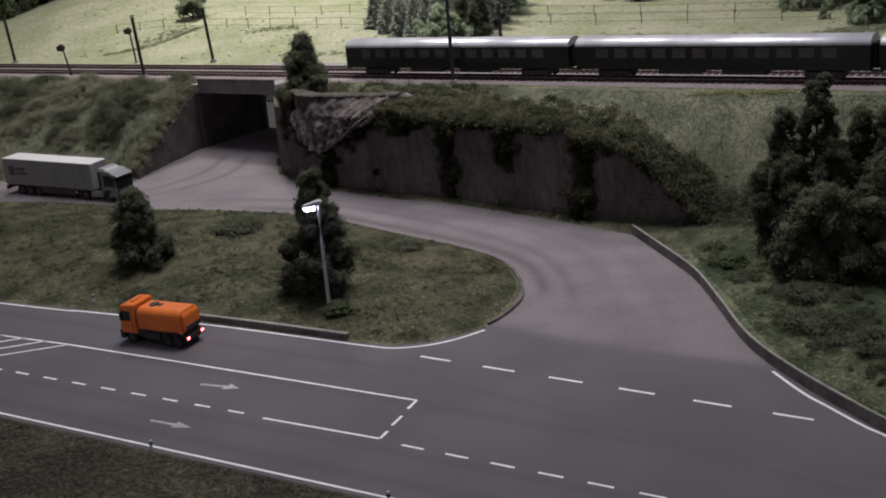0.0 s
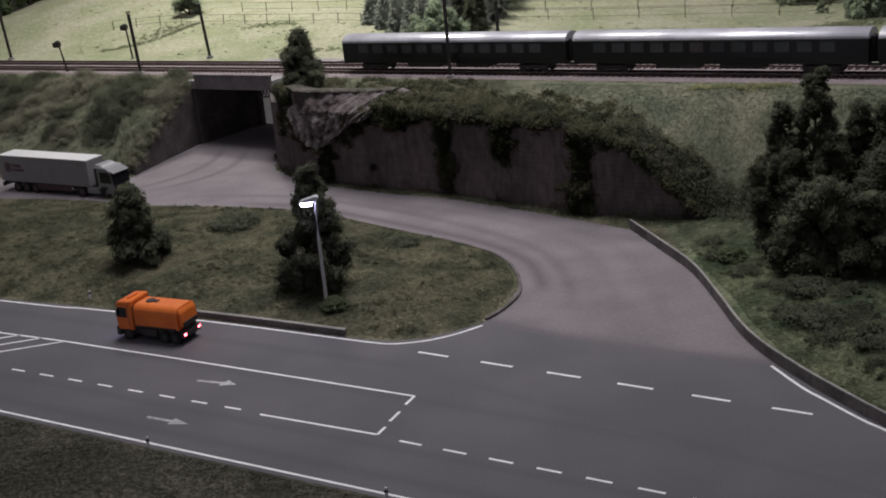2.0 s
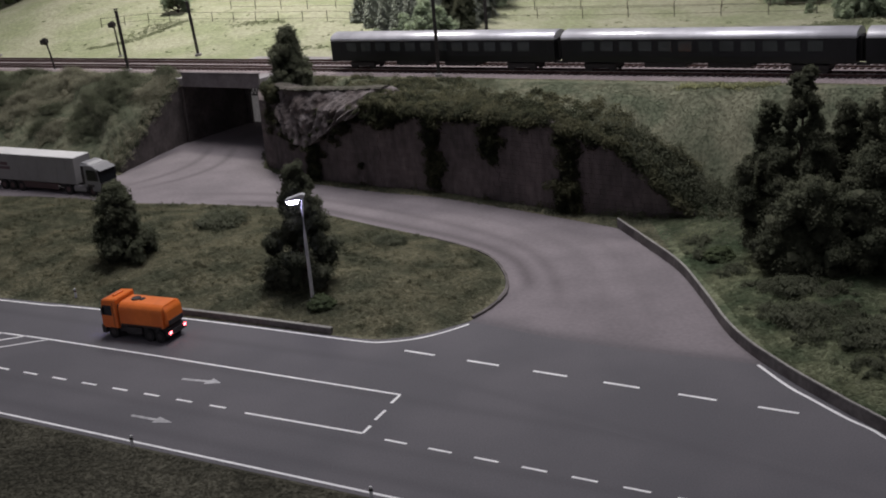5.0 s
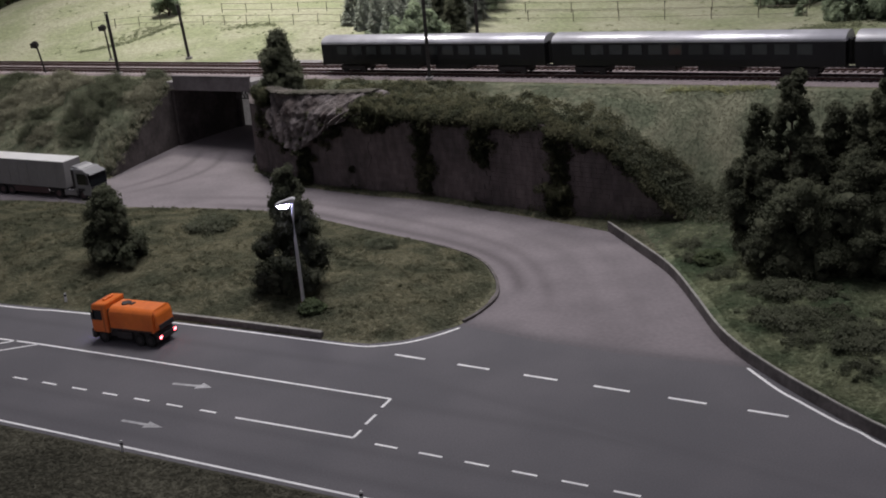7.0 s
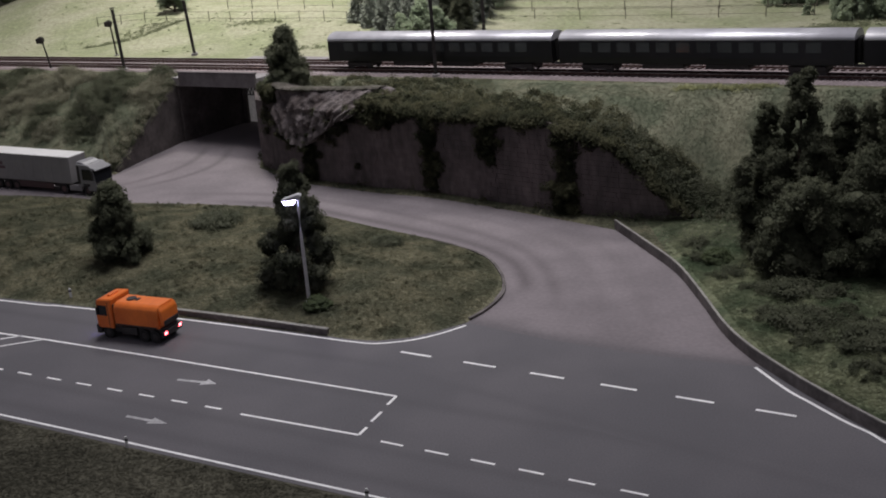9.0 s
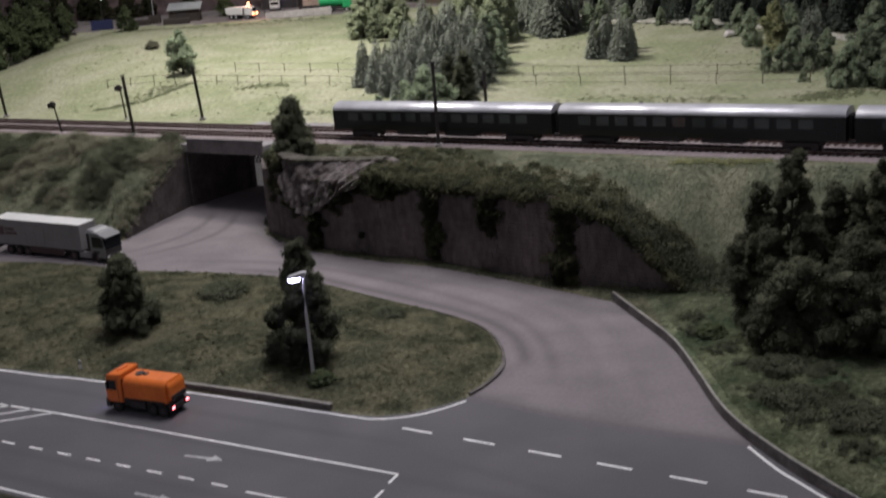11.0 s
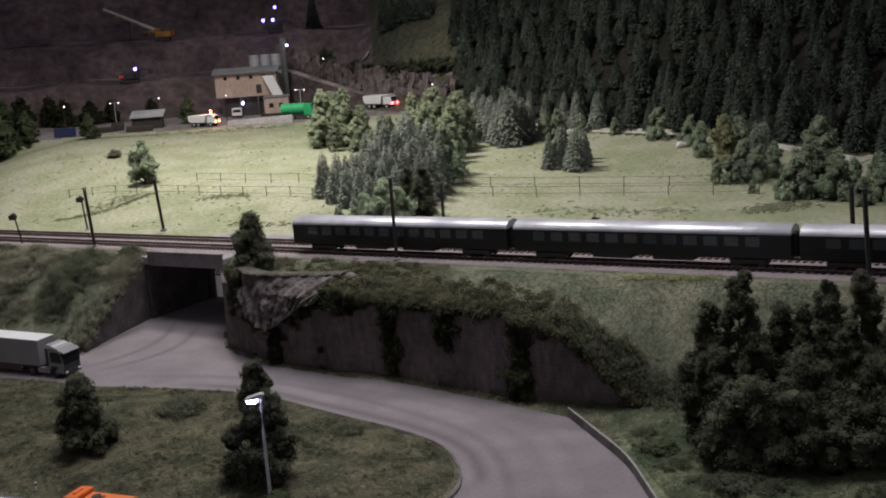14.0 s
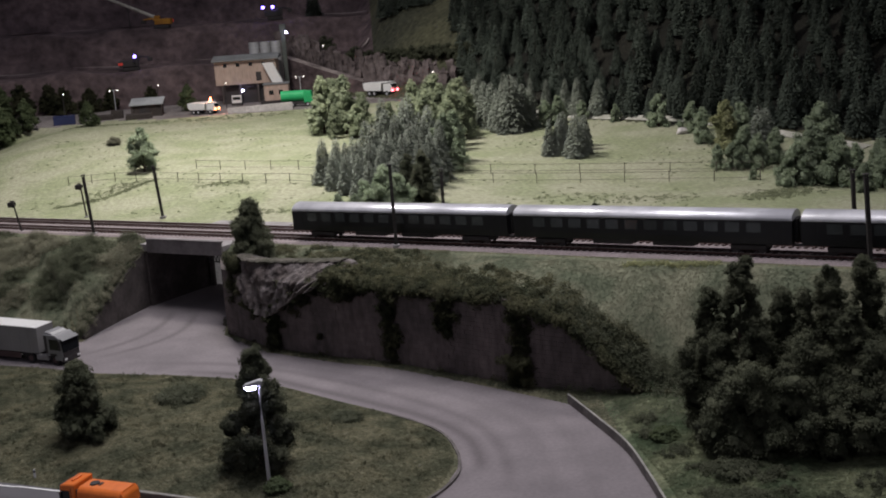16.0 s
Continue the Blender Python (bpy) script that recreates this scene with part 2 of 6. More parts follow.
BENCH = material("bench_dust", (0.37, 0.314, 0.286), 0.95, vary=0.45, scale=0.8, second=(0.19, 0.157, 0.146), mixscale=0.15, coords="P")
ROCK_DARK = material("dark_rock", (0.158, 0.13, 0.126), 0.95, vary=0.45, scale=0.8, second=(0.093, 0.074, 0.071), mixscale=0.3, bump=0.4)
# red bodywork brightened by a weak emission of its own, not a lamp
RED_BODY_GLOW = material("glowing_red_body", (0.5, 0.05, 0.04), 0.4, emit=0.25)

MAST_STEEL = material("mast_steel", (0.05, 0.045, 0.042), 0.7, 0.1, vary=0.2, scale=3)
PALE_CONCRETE = material("pale_concrete", (0.6, 0.564, 0.54), 0.85, vary=0.2, scale=2)
BARK = material("bark", (0.07, 0.05, 0.04), 0.9, vary=0.4, scale=6)
GALV = material("galvanised", (0.58, 0.58, 0.6), 0.45, 0.25, vary=0.1, scale=3)
DARK_STEEL = material("dark_steel", (0.06, 0.055, 0.055), 0.6, 0.3, vary=0.2, scale=3)
WHITE_PAINT = material("white_paint", (0.78, 0.78, 0.76), 0.4, vary=0.05, scale=2, second=(0.72, 0.72, 0.7), mixscale=0.3)
LED = material("led", (0.62, 0.58, 1.0), 0.4, emit=26)
LED_BLUE = material("blue_led", (0.2, 0.14, 1.0), 0.4, emit=14)
# emission in place of light falling on a wall in the underpass, no lamp
PANEL_GLOW = material("glowing_panel", (0.5, 0.47, 0.47), 0.9, vary=0.3, scale=3, emit=0.13)
LED_RED = material("red_led", (1.0, 0.1, 0.12), 0.4, emit=12)
LED_WARM = material("warm_led", (1.0, 0.9, 0.82), 0.4, emit=6)
LED_ORANGE = material("orange_led", (1.0, 0.22, 0.08), 0.4, emit=16)
GLASS_DARK = material("dark_glass", (0.015, 0.017, 0.02), 0.12, vary=0.02, spec=0.6)
RUBBER = material("rubber", (0.025, 0.024, 0.024), 0.8, vary=0.1)


# ---- mesh helpers (arguments in full-size metres) ----
def mesh_of(verts, faces, mat):
    me = bpy.data.meshes.new("mesh")
    me.from_pydata([tuple(c * K for c in v) for v in verts], [], faces)
    for m in mat if isinstance(mat, (list, tuple)) else [mat]:
        me.materials.append(m)
    return me


def quads_mesh(co, mat, per=4):
    """A mesh of loose faces, per corners each, out of an array (n, per, 3)."""
    co = np.asarray(co, np.float32).reshape(-1, 3) * K
    n = len(co) // per
    me = bpy.data.meshes.new("mesh")
    me.vertices.add(len(co)), me.loops.add(len(co)), me.polygons.add(n)
    me.vertices.foreach_set("co", co.ravel())
    me.loops.foreach_set("vertex_index", np.arange(len(co), dtype=np.int32))
    me.polygons.foreach_set("loop_start", np.arange(0, len(co), per, dtype=np.int32))
    me.materials.append(mat)
    me.update(calc_edges=True)
    return me


def at(x, y, z, rz=0, rx=0, ry=0, s=1.0):
    return pose(x * K, y * K, z * K, rx, ry, rz) @ Matrix.Scale(s, 4)


def thing(name, label, category, m=None, group="", kind=""):
    ob = new(name)
    ob.empty_display_size = 0.01
    if m is not None:
        ob.matrix_basis = m
    return tagged(ob, label, category, group, kind)


def part(name, bm, mat, parent=None, label=""):
    """Links a bmesh in full-size metres as one mesh object, under a thing or part."""
    if isinstance(bm, bmesh.types.BMesh):
        bmesh.ops.scale(bm, vec=(K, K, K), verts=bm.verts)
        me = bpy.data.meshes.new(name)
        bm.to_mesh(me)
        bm.free()
        me.materials.append(mat)
    else:
        me = bm
    ob = new(name, me)
    ob.parent = parent
    return tagged(ob, label)


def box(x0, x1, y0, y1, z0, z1, bevel=0.0, seg=1):
    bm = bmesh.new()
    bmesh.ops.create_cube(bm, size=1, matrix=Matrix.Translation(((x0 + x1) / 2, (y0 + y1) / 2, (z0 + z1) / 2)) @ Matrix.Diagonal((x1 - x0, y1 - y0, z1 - z0, 1)))
    if bevel:
        bmesh.ops.bevel(bm, geom=bm.edges[:], offset=bevel, segments=seg, affect="EDGES", profile=0.6)
    return bm


def tube(points, r0, r1=None, sides=8, bm=None):
    """A tapered round bar through points."""
    bm = bm or bmesh.new()
    r1 = r0 if r1 is None else r1
    pts = [Vector(p) for p in points]
    rings = []
    for i, p in enumerate(pts):
        d = (pts[min(i + 1, len(pts) - 1)] - pts[max(i - 1, 0)]).normalized()
        q = d.to_track_quat("Z", "Y")
        r = r0 + (r1 - r0) * i / max(1, len(pts) - 1)
        rings.append([bm.verts.new(p + q @ Vector((r * math.cos(a), r * math.sin(a), 0))) for a in (2 * math.pi * k / sides for k in range(sides))])
    for a, b in zip(rings, rings[1:]):
        for k in range(sides):
            bm.faces.new((a[k], a[(k + 1) % sides], b[(k + 1) % sides], b[k]))
    bm.faces.new(rings[0][::-1]), bm.faces.new(rings[-1])
    return bm


def prism(outline, axis, a, b, bevel=0.0):
    """An outline (list of 2D points) drawn out along an axis from a to b."""
    bm = bmesh.new()
    put = {"x": lambda u, v, d: (d, u, v), "y": lambda u, v, d: (u, d, v), "z": lambda u, v, d: (u, v, d)}[axis]
    lo, hi = [bm.verts.new(put(u, v, a)) for u, v in outline], [bm.verts.new(put(u, v, b)) for u, v in outline]
    bm.faces.new(lo[::-1]), bm.faces.new(hi)
    for i in range(len(outline)):
        j = (i + 1) % len(outline)
        bm.faces.new((lo[i], lo[j], hi[j], hi[i]))
    bmesh.ops.recalc_face_normals(bm, faces=bm.faces[:])
    if bevel:
        bmesh.ops.bevel(bm, geom=bm.edges[:], offset=bevel, segments=1, affect="EDGES")
    return bm


def add(bm, other):
    """Joins a second bmesh into the first."""
    me = bpy.data.meshes.new("tmp")
    other.to_mesh(me)
    other.free()
    bm.from_mesh(me)
    bpy.data.meshes.remove(me)
    return bm


# ---- plan: the railway runs straight across; s along it, w across it (away from the viewer) ----
AX, AY, Y0 = 0.807, -0.591, 131.35


def sw(x, y):
    return x * AX + (y - Y0) * AY, -x * AY + (y - Y0) * AX


def xy(s, w):
    return s * AX - w * AY, Y0 + s * AY + w * AX


def deck(s):
    return 8.88 + 0.034 * s


WALL = [(-18.6, 140.5), (-17.0, 129.0), (-11.6, 121.7), (-4.3, 116.4), (1.3, 113.2), (6.4, 108.7), (11.3, 104.6), (16.6, 100.7), (22.5, 97.0)]
WALL_TOP = [6.9, 7.5, 7.8, 8.2, 8.2, 8.4, 8.4, 7.0, 1.0]
RIGHT_TOE = WALL + [(32, 91), (60, 76), (120, 40)]
RIGHT_TOP = WALL_TOP + [0.6, 0.5, 0.5]
WING = [(-28.3, 144.6), (-31.2, 137.4), (-33.4, 131.4)]
LEFT_TOE = [(-28.3, 150.0)] + WING + [(-44, 133.5), (-62, 143.5), (-130, 182)]
LEFT_TOP = [7.2, 7.0, 4.2, 1.0, 0.4, 0.3, 0.3]
MAIN_ROAD = [(-90, 106.2), (-29.6, 71.3), (-4.0, 56.6), (40, 31.4), (48, 30), (31.5, 48.6), (25.4, 57.5), (23.7, 60.85), (22.85, 62.95), (21.95, 65.3), (21.0, 68.0), (20.6, 68.8),
             (13.0, 72.6), (7.8, 75.9), (2.6, 79.9), (0.3, 78.7), (-1.5, 78.0), (-3.8, 77.9), (-5.6, 78.5), (-14.6, 83.3), (-28.9, 90.2), (-36.8, 93.8), (-90, 121)]
SIDE = [(2.6, 79.9), (7.8, 75.9), (13.0, 72.6), (20.6, 68.8), (19.9, 74.4), (19.7, 80.7), (19.2, 86.7), (18.0, 92.7), (16.3, 98.2), (11.0, 103.3), (6.2, 107.8), (1.0, 112.2), (-4.5, 115.4),
        (-12.0, 121.0), (-17.4, 128.8), (-18.0, 139.6), (-9.0, 152), (-18, 160), (-28.6, 146.0), (-33.6, 130.6), (-44, 132.4), (-62, 141), (-62, 131), (-47.3, 126.0), (-40.6, 124.0), (-35.2, 121.6), (-29.2, 118.3),
        (-21.3, 115.7), (-15.4, 113.3), (-11.9, 111.4), (-8.5, 108.3), (-4.2, 104.0), (-0.1, 100.2), (3.6, 96.1), (5.4, 92.8), (5.9, 88.6), (5.6, 86.0), (4.3, 82.5)]


def poly_distance(px, py, poly, closed):
    """Distance of points to a polyline, the place along it (index and fraction), and which side (positive: to its left)."""
    best, where, side = np.full(px.shape, 1e9), np.zeros(px.shape), np.zeros(px.shape)
    n = len(poly)
    for i in range(n if closed else n - 1):
        (ax, ay), (bx, by) = poly[i], poly[(i + 1) % n]
        dx, dy = bx - ax, by - ay
        t = np.clip(((px - ax) * dx + (py - ay) * dy) / (dx * dx + dy * dy), 0, 1)
        d = np.hypot(px - ax - t * dx, py - ay - t * dy)
        near = d < best
        best, where = np.where(near, d, best), np.where(near, i + t, where)
        side = np.where(near, np.sign(dx * (py - ay) - dy * (px - ax)), side)
    return best, where, side


def inside(px, py, poly):
    r = np.zeros(px.shape, bool)
    for i in range(len(poly)):
        (ax, ay), (bx, by) = poly[i - 1], poly[i]
        r ^= ((ay > py) != (by > py)) & (px < (bx - ax) * (py - ay) / ((by - ay) or 1e-9) + ax)
    return r


def wave(px, py, size, seed=0):
    """Smooth unevenness, about -1 to 1."""
    a = np.sin(px / size * 1.7 + seed) * np.cos(py / size * 1.3 - seed * 2.1) + np.sin((px + py) / size * 0.9 + seed * 1.3) * np.cos((px - 1.6 * py) / size * 1.1 + seed)
    return a * 0.6


def smooth(a, b, v):
    t = np.clip((v - a) / (b - a), 0, 1)
    return t * t * (3 - 2 * t)


def yard_edge(px):
    return np.interp(px, [-90, -68, -55, -42, -16, 5, 20, 32], [242, 254, 259, 254, 254, 257, 240, 222])


def ground_height(px, py):
    px, py = np.asarray(px, float), np.asarray(py, float)
    s, w = sw(px, py)
    dk = deck(s)
    # roads and low ground
    d1, d2 = poly_distance(px, py, MAIN_ROAD, True)[0], poly_distance(px, py, SIDE, True)[0]
    off = np.minimum(np.where(inside(px, py, MAIN_ROAD), -d1, d1), np.where(inside(px, py, SIDE), -d2, d2))
    low = np.where(off < 0, np.maximum(-0.25, off * 0.5), np.minimum(off * 0.35, 0.25) + 0.9 * smooth(0.5, 9, off)) + (0.14 * wave(px, py, 2.3) + 0.07 * wave(px, py, 0.9, 7)) * smooth(0.5, 3, off)
    # embankment: right of the passage, behind the wall; left of it, behind the wing wall
    e = np.maximum(-3.6 - w, 0)
    dr, ur, side_r = poly_distance(px, py, RIGHT_TOE, False)
    dl, ul, side_l = poly_distance(px, py, LEFT_TOE, False)
    top_r, top_l = np.interp(ur, range(len(RIGHT_TOP)), RIGHT_TOP), np.interp(ul, range(len(LEFT_TOP)), LEFT_TOP)
    gr, gl = dr / (dr + e + 1e-6), dl / (dl + e + 1e-6)
    bumps = wave(px, py, 2.6, 2) * 0.35 + wave(px, py, 1.1, 5) * 0.18
    right = top_r + (dk - 0.15 - top_r) * np.sin(gr * math.pi / 2) ** 1.2 + bumps * np.sin(gr * math.pi)
    left = top_l + (dk - 0.15 - top_l) * np.sin(gl * math.pi / 2) ** 0.9 + 1.6 * bumps * np.sin(gl * math.pi)
    behind_r, behind_l = (side_r > 0) & (s > -19.6), (side_l < 0) & (s < -29.8)
    z = np.where(behind_r & (dr > 0.7), right, np.where(behind_l & (dl > 0.5), left, low))
    # the trackbed, the meadow behind it
    edge = yard_edge(px)
    field = 8.5 + 0.03 * (py - 150) + 1.1 * wave(px, py, 24, 1) * smooth(12, 40, w) - 6 * smooth(-58, -95, px) * smooth(10, 40, w)
    field = field + (11.9 - field) * smooth(-4, 1, py - edge) * smooth(30, 10, px)
    back = dk - 0.15 + (field - dk + 0.15) * smooth(7.2, 34, w)
    z = np.where(w > -3.6, np.where(w < 7.2, dk - 0.15, back), z)
    # quarry terraces and the wooded hill
    q = py - 292 - 0.12 * px
    step = 8.5 * smooth(0, 4, q) + 8.6 * smooth(22, 27, q) + 12 * smooth(48, 54, q) + 14 * smooth(75, 82, q) + 0.5 * wave(px, py, 7, 3) * smooth(0, 6, q)
    h = ((py - 235) + 1.35 * (px - 22)) / 1.68
    hill = 0.62 * np.maximum(h, 0) * smooth(-8, 30, h) + 1.5 * wave(px, py, 16, 4) * smooth(0, 20, h)
    z = z + np.where(w > 30, np.maximum(step * smooth(28, 4, px), hill * smooth(-20, 10, px)), 0)
    return z


# ---- ground: one sheet ----
def build_ground():
    xs = np.concatenate([np.arange(-170, -72, 4), np.arange(-72, 66, 0.6), np.arange(66, 172, 4)])
    ys = np.concatenate([np.arange(20, 50, 3), np.arange(50, 176, 0.6), np.arange(176, 300, 1.6), np.arange(300, 442, 3)])
    gx, gy = np.meshgrid(xs, ys)
    gz = ground_height(gx, gy)
    s, w = sw(gx, gy)
    nx, ny = len(xs), len(ys)
    idx = np.arange(nx * ny).reshape(ny, nx)
    f = np.stack([idx[:-1, :-1], idx[:-1, 1:], idx[1:, 1:], idx[1:, :-1]], -1).reshape(-1, 4)
    mid = lambda a: ((a[:-1, :-1] + a[1:, 1:]) / 2).ravel()
    ms, mw, mx, my = mid(s), mid(w), mid(gx), mid(gy)
    gap = (ms > -31.0) & (ms < -18.7) & (mw > -7.4) & (mw < 8.0)
    kind = np.where(mw < 7.0, 0, 1)
    q, h = my - 290 - 0.12 * mx, ((my - 235) + 1.35 * (mx - 22)) / 1.68
    kind = np.where((kind == 1) & (my > yard_edge(mx)) & (mx < 25), 4, kind)
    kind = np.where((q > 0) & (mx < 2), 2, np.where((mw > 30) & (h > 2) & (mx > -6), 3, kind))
    # under the firs the ground takes the litter colour with painted-in shade
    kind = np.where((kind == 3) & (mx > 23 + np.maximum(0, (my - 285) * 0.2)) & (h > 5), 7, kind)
    kind = np.where((mw < -3.4) & (mw > -24) & (mid(gz) > 1.6), 5, kind)
    kind = np.where((mw < -10) & ((mx > 19.3) & (my < 101) | (my < 74 - 0.57 * (mx + 33))) & (mid(gz) < 1.7), 6, kind)
    kind = np.where((kind == 6) & (my < 74 - 0.57 * (mx + 33)) & (mx < 15), 8, kind)
    keep = ~gap
    me = mesh_of(np.stack([gx, gy, gz], -1).reshape(-1, 3).tolist(), f[keep].tolist(), [GRASS, MEADOW, QUARRY, FOREST_FLOOR, GRAVEL, BANK_GRASS, ROUGH_GRASS, SHADED_LITTER, VERGE_GRASS])
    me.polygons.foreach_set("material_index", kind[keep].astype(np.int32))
    me.polygons.foreach_set("use_smooth", np.ones(keep.sum(), bool))
    tagged(new("ground", me), "sculpted model landscape with grass banks, meadow, quarry and hill", "ground", kind="structure")


build_ground()


# two walls out of view, added to cut the ambient light on the wooded hill
for name, x0, x1, y0, y1 in (("wall_light_block_back", -172, 150, 441, 445), ("wall_light_block_right", 150, 154, 20, 445)):
    tagged(part(name, box(x0, x1, y0, y1, -2, 150), CONCRETE_DARK), "plain dark unseen wall added to block ambient light from the hill", "wall", kind="structure")


tagged(part("floor_hall", box(-400, 400, -300, 600, -82, -80), CONCRETE_DARK), "plain grey floor of the exhibition hall", "floor", kind="structure")


def flat(name, outline, z, mat, label, category):
    bm = bmesh.new()
    face = bm.faces.new([bm.verts.new((x, y, z)) for x, y in outline])
    if face.normal.z < 0 or (face.normal_update() or face.normal.z < 0):
        face.normal_flip()
    bmesh.ops.triangulate(bm, faces=bm.faces[:])
    return tagged(part(name, bm, mat), label, category, kind="structure")


flat("road", MAIN_ROAD, 0.0, ASPHALT, "dark grey asphalt main road with white markings", "road")
flat("road_side", SIDE, -0.012, SIDE_ROAD, "worn pale grey side road curving to the underpass", "road")


def ribbon(name, points, width, label, z=0.012, parent=None, mat=WHITE_LINE):
    """A painted line along points."""
    pts = [Vector((*p, 0)) for p in points]
    bm = bmesh.new()
    rows = []
    for i, p in enumerate(pts):
        d = (pts[min(i + 1, len(pts) - 1)] - pts[max(i - 1, 0)]).normalized()
        n = Vector((-d.y, d.x, 0)) * width / 2
        rows.append((bm.verts.new(p + n + Vector((0, 0, z))), bm.verts.new(p - n + Vector((0, 0, z)))))
    for a, b in zip(rows, rows[1:]):
        bm.faces.new((a[1], b[1], b[0], a[0]))
    ob = part(name, bm, mat, parent)
    return tagged(ob, label, "" if parent else "road marking", kind="" if parent else "structure")


def between(a, b, n):
    return [(a[0] + (b[0] - a[0]) * i / n, a[1] + (b[1] - a[1]) * i / n) for i in range(n + 1)]


def spline(points, n=6):
    """Catmull-Rom points through a polyline."""
    p = [points[0]] + list(points) + [points[-1]]
    out = []
    for i in range(1, len(p) - 2):
        for k in range(n):
            t = k / n
            out.append(tuple(0.5 * (2 * b + (c - a) * t + (2 * a - 5 * b + 4 * c - d) * t * t + (3 * b - a - 3 * c + d) * t ** 3) for a, b, c, d in zip(p[i - 1], p[i], p[i + 1], p[i + 2])))
    return out + [tuple(points[-1])]


ribbon("edge_line", [(-90, 105.6), (-29.6, 71.8), (-4.0, 57.1), (40, 31.8)], 0.2, "white edge line of the main road")
ribbon("edge_line", spline([(-90, 119.6), (-36.6, 93.3), (-28.7, 89.7), (-21.3, 86.3), (-14.4, 82.8), (-7.9, 79.3), (-5.4, 78.0), (-3.8, 77.4), (-1.5, 77.5), (0.5, 78.2), (2.5, 79.4)]), 0.2, "white edge line curving into the side road")
ribbon("edge_line", spline([(20.09, 68.95), (20.63, 66.84), (21.14, 65.15), (21.72, 63.82), (22.45, 62.07), (23.08, 60.68), (23.73, 59.55), (25.0, 56.9), (31, 48.0)]), 0.22, "white edge line beside the low wall")
ribbon("lane_line", [(-60, 99), (-34.1, 85.9), (-28.3, 83.0), (-19.8, 78.4), (-2.4, 68.8)], 0.2, "solid white lane line")
ribbon("lane_line", [(-12.0, 68.0), (-4.6, 64.0)], 0.2, "solid white lane line of the turning lane")
for i in range(9):
    ribbon("hatch_line", [(-30.1 - 1.9 * i, 84.0 + 0.98 * i), (-34.7 - 2.1 * i, 82.9 + 1.0 * i)], 0.2, "white hatched marking stripe")
ribbon("lane_line", [(-60, 94.4), (-36, 81.2), (-32.9, 81.85), (-28.3, 82.9)], 0.19, "white border line of the hatched marking")


def dash_row(a, b, count, length, width, label):
    d = Vector((b[0] - a[0], b[1] - a[1])).normalized() * length
    for p in between(a, b, count - 1):
        ribbon("dash", [p, (p[0] + d.x, p[1] + d.y)], width, label)


dash_row((-2.1, 75.65), (18.5, 63.3), 6, 2.35, 0.24, "broad white dash of the junction line")
dash_row((-3.3, 63.0), (16.8, 51.1), 9, 1.5, 0.19, "white dash of the lane line")
dash_row((-40.0, 83.6), (-14.4, 69.5), 12, 1.25, 0.19, "white dash of the lane line")
for a, b in (((-2.4, 68.8), (-2.95, 67.7)), ((-3.3, 66.8), (-3.9, 65.6)), ((-4.15, 64.9), (-4.6, 64.0))):
    ribbon("dash", [a, b], 0.2, "white dash across the turning lane")


def wear_band(name, points, width, label, mat, profile, z):
    """A strip over the road whose wear runs over its width by the profile, and fades out at both ends."""
    pts = [Vector(p) for p in points]
    verts, faces, wear, n = [], [], [], len(profile)
    for i, p in enumerate(pts):
        d = (pts[min(i + 1, len(pts) - 1)] - pts[max(i - 1, 0)]).normalized()
        fade = min(1.0, i / 5, (len(pts) - 1 - i) / 5) if max(profile) < 1 else 1.0
        for k, v in enumerate(profile):
            o = Vector((-d.y, d.x)) * width * (k / (n - 1) - 0.5)
            verts.append((p.x + o.x, p.y + o.y, z)), wear.append(v * fade)
    for i in range(len(pts) - 1):
        for k in range(n - 1):
            a = i * n + k
            faces.append((a + 1, a, a + n, a + n + 1))
    me = mesh_of(verts, faces, mat)
    me.attributes.new("wear", "FLOAT", "POINT").data.foreach_set("value", wear)
    tagged(new(name, me), label, "road marking", kind="structure")


WORN = [0, 0.35, 0.8, 0.9, 0.55, 0.2, 0]
for i, (pts, wd, much) in enumerate((([(-31, 123.6), (-25.5, 127.5), (-22.5, 133), (-22.0, 141)], 1.6, 0.75), ([(-33, 124.8), (-28, 129.5), (-25.5, 135), (-25, 142)], 1.6, 0.75), ([(-27, 121.0), (-15, 117.6), (-5, 110.3), (2.6, 102.8), (8.0, 95.2), (9.6, 88), (9.2, 80)], 1.8, 0.55),
                      ([(-22, 117.3), (-13, 113.6), (-6.8, 108.2), (-1.0, 102.8), (4.0, 97.6), (6.9, 92.6), (7.6, 88), (7.4, 85)], 2.0, 0.9), ([(-12, 117.5), (-2.5, 111), (6.5, 103), (11.6, 94.5), (12.8, 86), (12.0, 77)], 1.8, 0.22), ([(3, 108.8), (9, 103), (14.2, 95), (15.6, 86), (15.2, 76)], 2.0, 0.2))):
    wear_band("tyre_mark", spline(pts, 7), wd, "soft dark tyre marks on the side road", SIDE_WORN, [v * much for v in WORN], -0.0108 + 0.0008 * i)
wear_band("road_seam", [(x + 0.61, y + 0.84) for x, y in ((1.9, 80.45), (2.6, 79.9), (5.2, 77.9), (7.8, 75.9), (10.4, 74.25), (13.0, 72.6), (16.8, 70.7), (19.0, 69.6), (20.5, 68.85))], 2.2, "dark tarred seam between the two roads", SIDE_SEAM, [1.0, 0.85, 0.35, 0.1, 0], -0.0055)
